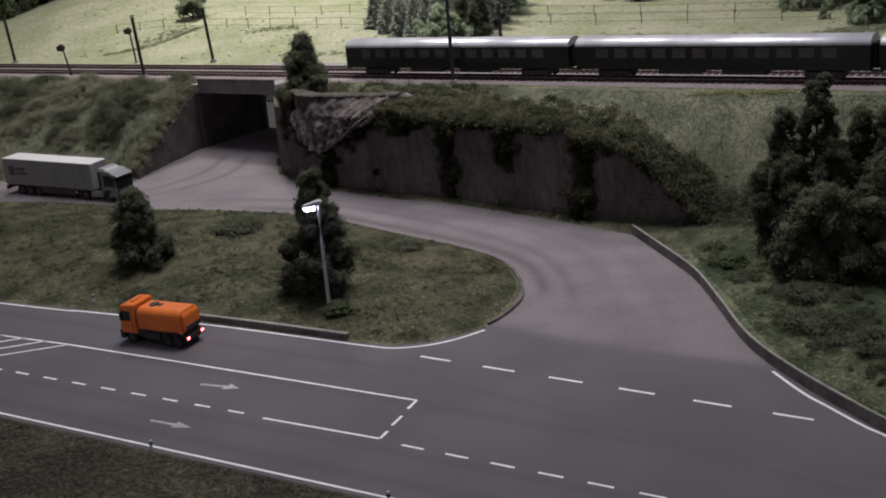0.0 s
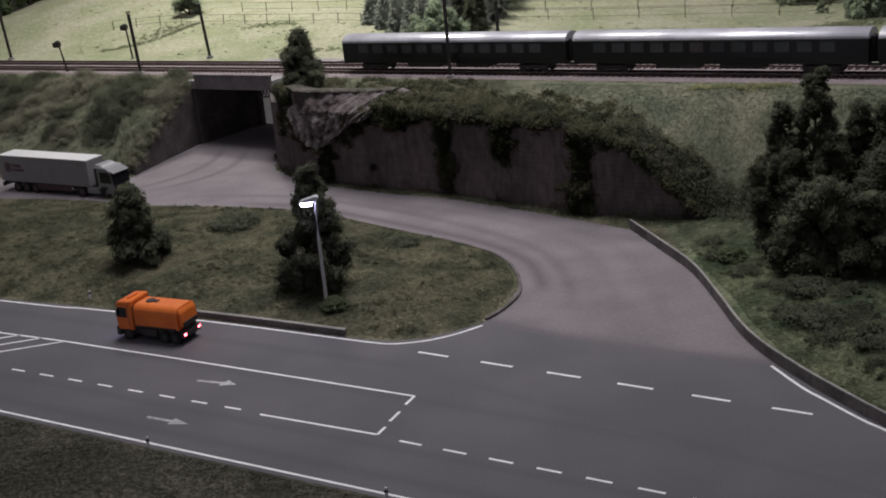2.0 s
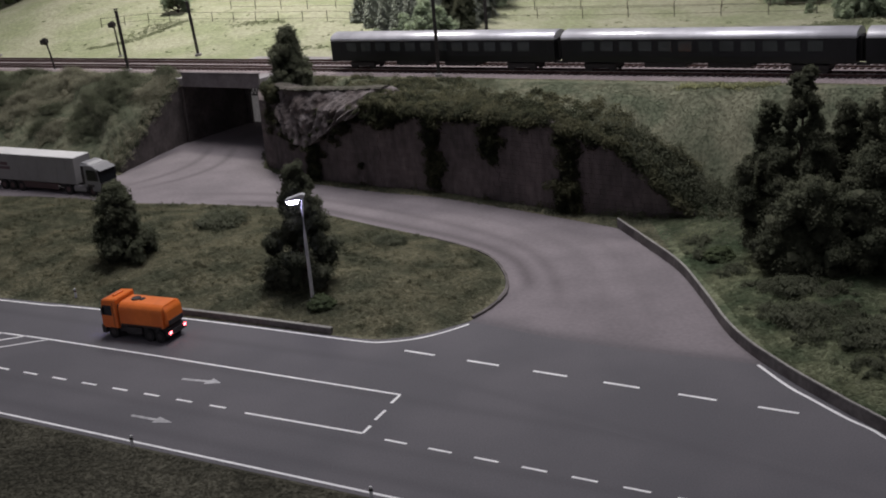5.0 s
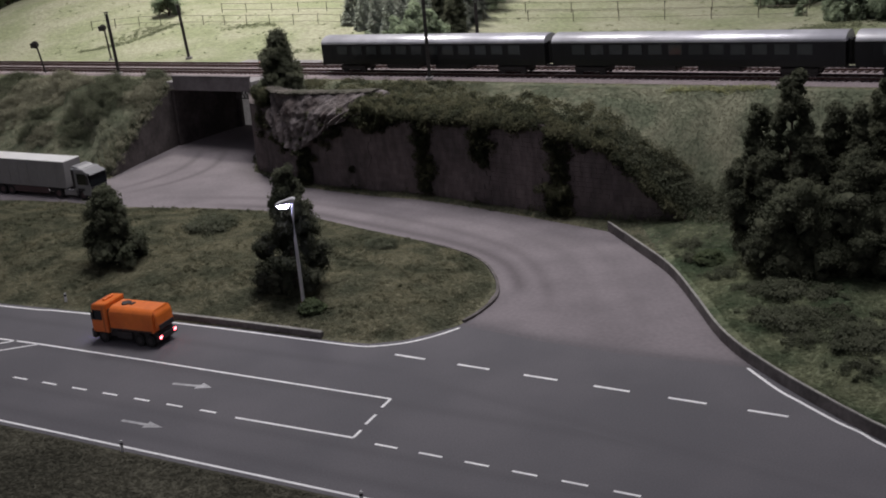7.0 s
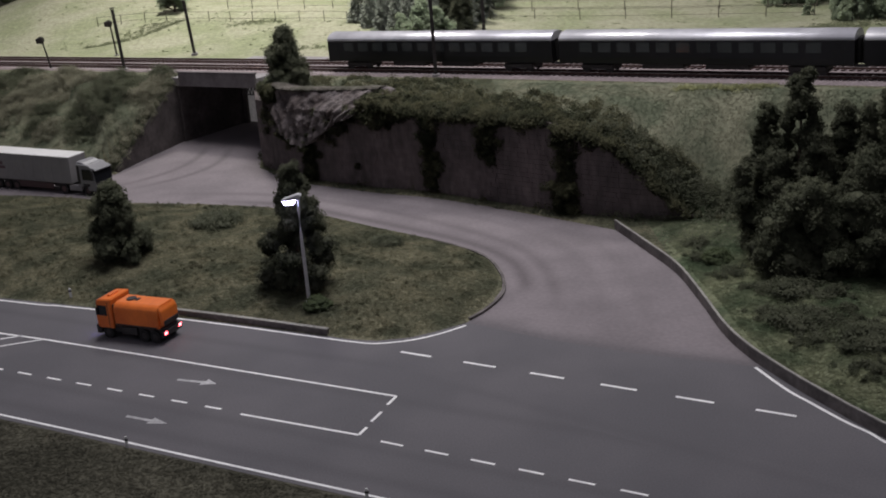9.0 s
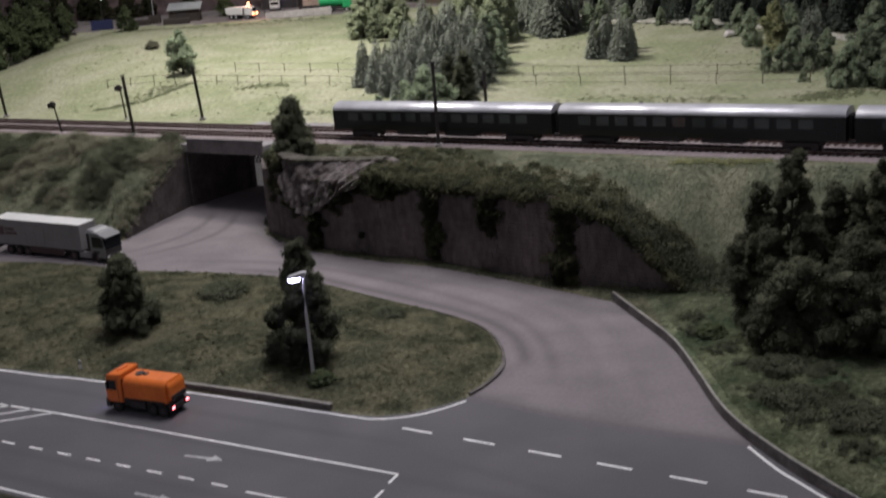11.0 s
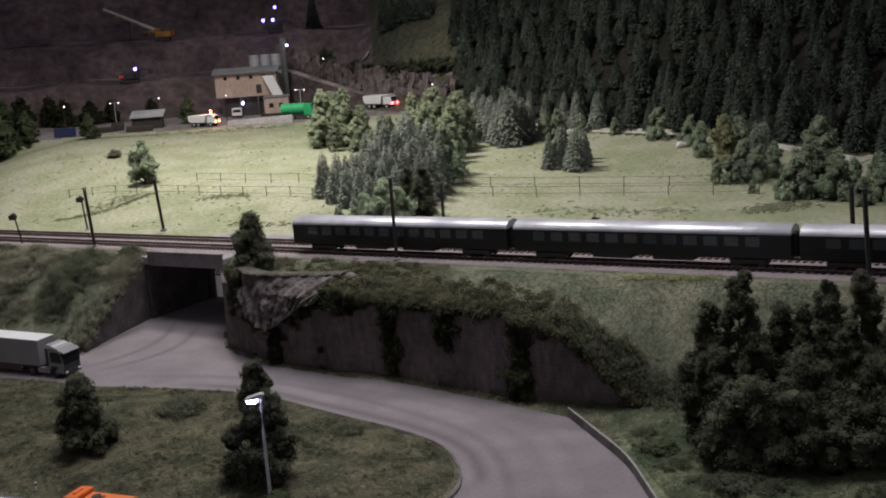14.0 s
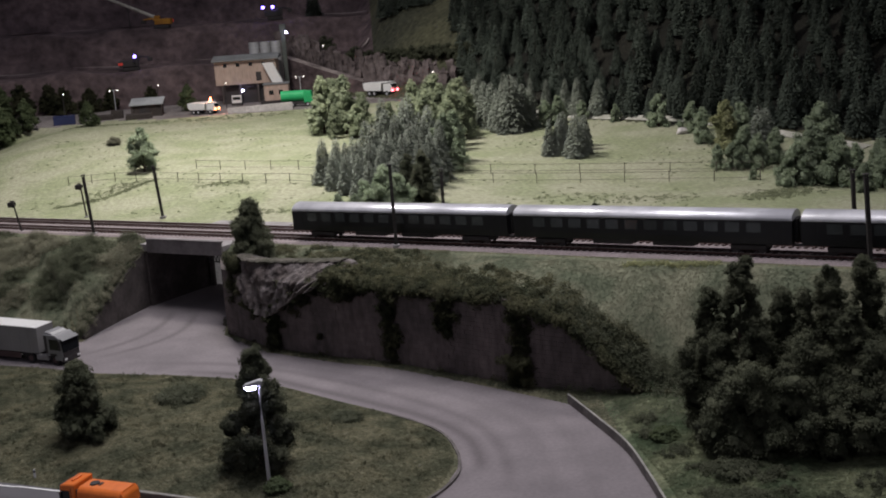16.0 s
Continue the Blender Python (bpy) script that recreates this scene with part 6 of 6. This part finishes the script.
def make_gravel_plant():
    t = thing("gravel_plant", "timber-clad quarry plant on dark stilts with silos", "industrial building", at(-33.4, 276, 11.7))
    upper = part("upper_storey", box(-1.0, 12.9, 0, 8, 4.6, 10.1, 0.05), PLASTER, t, "tan boarded upper storey")
    for k in range(4):
        part("window", box(1.0 + 2.9 * k, 1.8 + 2.9 * k, -0.04, 0.0, 8.6, 9.4), GLASS_DARK, upper)
    part("doorway", box(8.2, 9.4, -0.05, 0.0, 5.2, 7.2), DARK_STEEL, upper)
    part("roof", prism([(-0.9, 9.9), (8.9, 9.9), (8.9, 10.25), (4.0, 11.1), (-0.9, 10.25)], "x", -1.5, 13.6, 0.05), ROOF_GREY, t, "grey sheet metal roof")
    part("base", box(0.4, 12.2, 1.5, 7.6, 0, 4.6), DARK_STEEL, t, "dark recessed lower storey")
    for x in (0.2, 4.2, 8.2, 12.0):
        part("stilt", box(x, x + 0.4, 0.2, 0.6, 0, 4.6, 0.03), CONCRETE_DARK, t)
    annex = part("annex", box(10.1, 15.6, -5.0, -0.5, 0.9, 4.4, 0.04), PLASTER, t, "low tan annex")
    part("annex_roof", box(9.9, 15.8, -5.2, -0.4, 4.4, 4.65, 0.03), ROOF_GREY, annex)
    part("plinth", box(9.2, 15.7, -5.2, -0.4, 0, 0.9), DARK_STEEL, annex)
    part("window", box(11.2, 12.2, -5.03, -5.0, 2.2, 3.2), GLASS_DARK, annex)
    part("window", box(13.4, 14.3, -5.03, -5.0, 2.2, 3.2), GLASS_DARK, annex)
    part("chute", prism([(9.9, 9.1), (12.3, 9.1), (14.3, 4.66), (11.9, 4.66)], "y", -1.7, -0.06, 0.04), WHITE_PAINT, t, "pale inclined chute")
    for x in (7.3, 9.9, 12.4):
        silo = part("silo", tube([(x, 11.5, 0), (x, 11.5, 12.9), (x, 11.5, 13.3)], 1.28, 1.22, 20), SILO, t, "pale grey silo")
        for z in (4, 8, 12):
            part("hoop", tube([(x, 11.5, z), (x, 11.5, z + 0.15)], 1.32, 1.32, 20), GALV, silo)
    tower = part("tower", box(14.0, 15.0, 8.5, 9.6, 0, 16.6, 0.04), GREEN_STEEL, t, "slim dark conveyor tower")
    part("tower_head", box(13.8, 15.2, 8.3, 9.8, 15.4, 17.1, 0.05), GREEN_STEEL, tower)
    part("tower_lamp", tube([(15.4, 8.0, 15.0), (15.4, 8.0, 15.45)], 0.2, 0.2, 8), LED, tower, "glowing white lamp")
    part("yard_lamp", tube([(4.9, -0.3, 3.0), (4.9, -0.3, 3.4)], 0.22, 0.22, 8), LED, t, "glowing white lamp")


make_gravel_plant()


def make_shed():
    t = thing("shed", "dark timber shed with a pale grey roof in the yard", "shed", on_ground(-51.4, 261.5, 3))
    part("walls", box(0.4, 6.6, 0.3, 4.4, -0.3, 2.7, 0.04), DARK_WOOD, t)
    part("roof", prism([(-0.3, 2.5), (4.9, 3.5), (4.9, 3.75), (-0.3, 2.75)], "x", -0.1, 7.1, 0.03), ROOF_PALE, t, "pale grey sheet roof")
    part("door", box(2.0, 4.0, 0.26, 0.3, 0, 2.1), DARK_STEEL, t)
    for x in (0.2, 3.4, 6.6):
        part("post", box(x, x + 0.2, -0.1, 0.1, -0.3, 2.55), DARK_WOOD, t)


make_shed()
tagged(part("wall_yard", strip(bmesh.new(), [(-30.0, 256.2), (-16.2, 255.0)], 10.8, [13.0, 13.5], 0.5), PALE_CONCRETE), "grey concrete yard wall above the meadow", "wall", kind="structure")
for x, y, sx, sy, h in ((-49, 258.2, 5.5, 1.4, 1.2), (-57, 261.5, 4.0, 2.0, 1.1), (-54.5, 263, 2.5, 1.6, 1.8)):
    t = thing("timber_stack", "dark stacked timber in the quarry yard", "timber stack", on_ground(x, y, 4), "timber stacks")
    for k in range(4):
        part("beam", box(-sx / 2, sx / 2, -sy / 2 + sy * k / 4, -sy / 2 + sy * (k + 0.9) / 4, 0, h * (0.8 + 0.06 * k), 0.04), DARK_WOOD, t)


def make_yard_lamp(x, y, z, double=False):
    g = float(ground_height(x, y))
    t = thing("yard_lamp", "lit model yard lamp on a thin pole", "lamp post", at(x, y, g), "yard lamps")
    h = z - g
    part("pole", tube([(0, 0, -0.3), (0, 0, h)], 0.11, 0.08, 6), GALV if double else DARK_STEEL, t)
    for dx in (-0.9, 0.9) if double else (0.3,):
        arm = part("arm", tube([(0, 0, h), (dx, -0.1, h + 0.1)], 0.06, 0.05, 5), GALV, t)
        part("lamp_head", box(dx - 0.11, dx + 0.11, -0.15, 0.07, h - 0.08, h + 0.06, 0.03), LED_WARM, arm, "glowing warm white lamp")


for x, y, z, d in ((-67.9, 272, 17.2, False), (-57, 274, 17.1, True), (-46.6, 270, 17.8, False), (-31.5, 268, 17.5, False), (-14.8, 266, 17.8, True), (-76, 268, 16.4, False)):
    make_yard_lamp(x, y, z, d)


def make_dumper(m, label, body_mat, cab_mat, glow=None, rear=None):
    t = thing("dump_truck", label, "dump truck", m)
    part("chassis", box(0, 7.4, -0.8, 0.8, 0.6, 1.1, 0.05), DARK_STEEL, t)
    part("tipper_body", prism([(-0.3, 1.6), (0.3, 1.2), (4.6, 1.2), (4.9, 3.0), (6.6, 3.1), (6.6, 3.3), (-0.5, 3.0)], "y", -1.5, 1.5, 0.06), body_mat, t)
    cab = part("cab", prism([(5.2, 1.0), (7.6, 1.0), (7.6, 2.0), (7.2, 2.9), (5.2, 2.9)], "y", -1.3, 1.3, 0.07), cab_mat, t)
    part("windscreen", prism([(7.62, 2.0), (7.64, 2.0), (7.26, 2.8), (7.24, 2.8)], "y", -1.1, 1.1), GLASS_DARK, cab)
    for x in (1.2, 2.6, 6.2):
        for y in (-1.15, 1.15):
            wheel(t, x, y, 0.62, 0.45)
    if glow:
        part("beacon", tube([(5.9, 0, 3.3), (5.9, 0, 3.9), (5.9, 0, 4.4)], 0.3, 0.24, 8), glow, t, "glowing orange beacon")
    if rear:
        for y in (-1.0, 1.0):
            part("lamp", box(7.62, 7.75, y - 0.3, y + 0.3, 1.1, 1.6), rear, t, "lit lamp")
    return t


make_dumper(at(-38.0, 260.0, float(ground_height(-38.0, 260.0)), -22, s=0.8), "white model dump truck with orange beacon in the yard", WHITE_PAINT, WHITE_PAINT, LED_ORANGE, LED_ORANGE)
beacon = new("beacon_light", bpy.data.lights.new("beacon_light", "POINT"))
beacon.data.energy, beacon.data.color, beacon.data.shadow_soft_size = 0.1, (1.0, 0.55, 0.42), 0.3 * K
beacon.location = Vector((-38.0 + 0.8 * 5.3, 260.0 - 0.8 * 3.0, float(ground_height(-38.0, 260.0)) + 0.8 * 5.2)) * K
make_dumper(at(0.0, 270.3, float(ground_height(0.0, 270.3)), -36, s=0.95), "white model dump truck with red lamps on the ramp", WHITE_PAINT, WHITE_PAINT, None, LED_RED)


def make_green_truck():
    t = thing("bulk_truck", "green model bulk truck beside the yard wall", "truck", on_ground(-18.8, 261.4, -6))
    part("tank", tube([(0, 0, 2.3), (0.5, 0, 2.3), (4.8, 0, 2.3), (5.2, 0, 2.3)], 1.15, 1.15, 16), GREEN_PAINT, t)
    part("cab", prism([(5.0, 0.8), (6.9, 0.8), (6.9, 1.8), (6.5, 3.2), (5.0, 3.3)], "y", -1.2, 1.2, 0.08), GREEN_PAINT, t)
    part("chassis", box(0, 6.8, -0.8, 0.8, 0.5, 1.1, 0.04), DARK_STEEL, t)
    for x in (1.2, 2.5, 5.8):
        for y in (-1.05, 1.05):
            wheel(t, x, y, 0.5)


make_green_truck()
t = thing("container", "small dark blue container in the yard", "container", on_ground(-64.5, 257.5, 10))
part("body", box(-2.2, 2.2, -1.0, 1.0, 0, 1.7, 0.06), BLUE_PAINT, t)
part("lid", box(-2.25, 2.25, -1.05, 1.05, 1.7, 1.85, 0.04), BLUE_PAINT, t)
t = thing("mobile_crusher", "white cab of a machine beneath the quarry plant", "machine", at(-30.8, 272.5, float(ground_height(-30.8, 272.5)), s=0.72))
part("body", box(0, 3.0, 0, 1.8, 0.8, 3.1, 0.06), WHITE_PAINT, t)
part("window", box(0.3, 2.7, -0.02, 0.0, 1.8, 2.7), GLASS_DARK, t)
part("undercarriage", box(-0.2, 3.2, 0.1, 1.7, 0, 0.8, 0.05), DARK_STEEL, t)


def make_excavator(m, label, mat, lamp, boom):
    t = thing("excavator", label, "excavator", m)
    for y in (-1.1, 0.5):
        part("crawler", box(-2.0, 2.0, y, y + 0.6, 0, 0.9, 0.2, 2), DARK_STEEL, t)
    part("upper_body", box(-2.6, 1.4, -1.4, 1.4, 1.0, 2.4, 0.1), mat, t)
    part("cab", box(0.6, 2.0, -1.4, -0.1, 1.0, 3.2, 0.1), mat, t)
    arm = part("boom", tube([(1.2, 0.4, 1.8), (boom[0] * 0.5, 0.4, boom[1]), (boom[0], 0.4, boom[1] * 0.9)], 0.28, 0.2, 6), YELLOW_PAINT if not lamp else mat, t)
    part("bucket", box(boom[0] - 0.6, boom[0] + 0.5, -0.2, 1.0, boom[1] * 0.9 - 0.9, boom[1] * 0.9, 0.1), DARK_STEEL, arm)
    if lamp:
        for x in lamp:
            part("lamp", tube([(x, -1.3, 3.0), (x, -1.3, 3.7)], 0.34, 0.34, 8), LED_BLUE, t, "glowing blue lamp")
    if len(lamp) > 1:
        part("lamp_pole", tube([(0.4, 0.6, 2.4), (0.4, 0.6, 6.4)], 0.1, 0.08, 6), DARK_STEEL, t)
        part("lamp", tube([(0.4, 0.5, 6.2), (0.4, 0.5, 6.8)], 0.3, 0.3, 8), LED_BLUE, t, "glowing blue lamp")
    # red body part of the machine, given a faint glow
    if len(lamp) < 2:
        part("red_body_part", box(-2.75, -1.7, -1.46, -1.1, 1.4, 2.1, 0.08), RED_BODY_GLOW, t, "dim red body part with an added glow")
    return t


make_excavator(on_ground(-56.0, 292.0, 5), "small quarry excavator with a glowing blue lamp", DARK_STEEL, (1.2,), (4.6, 3.2))
make_excavator(on_ground(-51.5, 315.5, 175), "yellow quarry excavator with a short boom", YELLOW_PAINT, (), (4.6, 2.6))
make_excavator(on_ground(-22.9, 318.5, 5), "dark quarry machine with glowing blue lamps", DARK_STEEL, (-2.9, -0.4), (4.0, 3.0))
conveyor = thing("conveyor", "long pale conveyor rising over the quarry bench", "conveyor", on_ground(-58, 318))
part("belt", tube([(4.5, -0.5, 3.0), (-9.0, 4.0, 9.0)], 0.45, 0.35, 6), SAND_PATH, conveyor)
part("support", tube([(-2.5, 1.8, -0.3), (-2.5, 1.8, 6.2)], 0.15, 0.15, 6), DARK_STEEL, conveyor)

# bench roads of the quarry and the ramp
for label, q in (("pale dusty bench road in the quarry", 9.8), ("pale dusty bench road in the upper quarry", 32.4)):
    ob = ribbon("bench_road", [(x, 292 + 0.12 * x + q + 0.12 * math.sin(x * 0.2)) for x in range(-140, 2)], 1.2 if q < 10 else 2.4, label, 0.0, None, BENCH)
    tagged(ob, "", "road")
    for v in ob.data.vertices:
        v.co.z = (float(ground_height(v.co.x / K, v.co.y / K)) + 0.8) * K
RAMP = [(-20.3, 291), (-12.2, 285), (-6.9, 281), (-0.5, 276), (6.0, 271)]
ramp = tagged(part("ramp", strip(bmesh.new(), RAMP, 10, [21.0, 18.2, 16.5, 14.6, 13.6], 3.4), QUARRY), "dark earth ramp climbing the quarry", "ramp", kind="structure")
part("roadway", strip(bmesh.new(), [(x + 0.1, y + 0.15) for x, y in RAMP], 12.0, [21.08, 18.28, 16.58, 14.68, 13.68], 2.6), BENCH, ramp, "pale dusty roadway")


def make_crag(x, y, z, wide, tall, seed):
    """A rock crag of several upright, split columns."""
    rng = np.random.default_rng(seed)
    crag = thing("rock_crag", "grey brown split model rock crag above the yard", "rock", at(x, y, z, -20 + 15 * rng.normal()), "rock crags")
    for k in range(5):
        w, h = wide * (0.28 + 0.3 * rng.random()), tall * (0.35 + 0.65 * rng.random())
        column = box(-w / 2, w / 2, -w * 0.4, w * 0.4, -2.0, h)
        bmesh.ops.subdivide_edges(column, edges=column.edges[:], cuts=4, use_grid_fill=True)
        off = Vector((wide * (k / 4 - 0.5), rng.normal() * 0.7, 0))
        for v in column.verts:
            f = 1.0 - 0.4 * max(0.0, v.co.z / h)
            p = v.co + off * 3.0
            v.co = Vector((v.co.x * f, v.co.y * f, v.co.z)) + off + Vector((noise.noise(p * 0.8), noise.noise(p * 0.8 + Vector((7, 0, 0))), noise.noise(p * 0.7 + Vector((0, 9, 0))))) * 0.9
        part("rock_column", column, ROCK_DARK, crag)


rng = np.random.default_rng(9)
crag_length, crag_spot = wall_run([(-21, 295), (-7.4, 293.5), (-0.6, 282), (5.9, 273.5), (12, 266.5), (17.8, 260), (21, 256.5)], [7.0, 8.0, 7.5, 6.5, 6.0, 6.0, 5.0])
for k in range(13):
    p, d, tall = crag_spot(crag_length * (k + 0.3 * rng.random()) / 13)
    make_crag(p.x, p.y, float(ground_height(p.x, p.y)) - 0.6, 4.0 + 1.5 * rng.random(), tall * (0.75 + 0.35 * rng.random()), k)
dark = make_tree("tree", "dark tree at the foot of the quarry", "tree", -70, 280, 5.6, 3.4, "egg", 90, 40, 0.26, IVY, 97, "trees at the quarry foot")
for i, (x, y, sc) in enumerate(((-64, 281, 0.9), (-79, 279, 1.2), (-60, 284, 0.8), (-86, 276, 1.4), (-50.5, 282, 0.8), (-74, 283, 1.1))):
    put_copy(dark, x, y, sc, i * 57)
for k in range(17):
    p, d, tall = crag_spot(crag_length * (k + 0.5 * rng.random()) / 17)
    x, y = p.x - d.y * (3.4 + 2 * rng.random()), p.y + d.x * (3.4 + 2 * rng.random())
    make_bush("dark bush above the rock crags", x, y, 4.2 + 1.6 * rng.random(), 2.4, 200 + k, LEAF_DARK, "bushes above the crags", 26, 70, 0.26)
for x, y, z in ((-10.4, 291.5, 22.9), (1.2, 276.5, 19.3), (13.9, 261.0, 17.3)):
    make_yard_lamp(x, y, z)


# ---- stones of the retaining wall, last ----
def wall_stones():
    length, spot = wall_run(WALL, WALL_TOP)
    shapes = []
    for k, w in enumerate((0.74, 0.9, 1.06)):
        bm = box(-w / 2 + 0.005, w / 2 - 0.005, -0.04, 0.12, 0.004, 0.446)
        front = [v for v in bm.verts if v.co.y < 0]
        for v in front:
            v.co.x *= 0.985
            v.co.z = 0.225 + (v.co.z - 0.225) * 0.975
        bmesh.ops.scale(bm, vec=(K, K, K), verts=bm.verts)
        me = bpy.data.meshes.new("stone")
        bm.to_mesh(me)
        bm.free()
        me.materials.append(STONE)
        shapes.append((w, me))
    rng = np.random.default_rng(31)
    rest_c, rest_s, rest_a, singles = [], [], [], 0
    for course in range(19):
        z = -0.1 + 0.45 * course
        u = 11.8 + (0.4 if course % 2 else 0)
        while u < length - 0.6:
            w, me = shapes[int(rng.integers(3))]
            p, d, top = spot(u + w / 2)
            if z + 0.45 < top:
                q = p + Vector((d.y, -d.x)) * (0.012 + 0.02 * rng.random())
                turn = math.atan2(d.y, d.x)
                if u > 43 and singles < 300:
                    ob = new("stone", me)
                    ob.parent = wall
                    ob.matrix_basis = at(q.x, q.y, z, math.degrees(turn))
                    singles += 1
                else:
                    rest_c.append((q.x - d.y * -0.03, q.y, z + 0.225)), rest_s.append((w - 0.01, 0.12, 0.443)), rest_a.append(turn)
            u += w
    tagged(part("stonework", many_boxes(rest_c, rest_s, rest_a, STONE), None, wall), kind="stuff")


wall_stones()
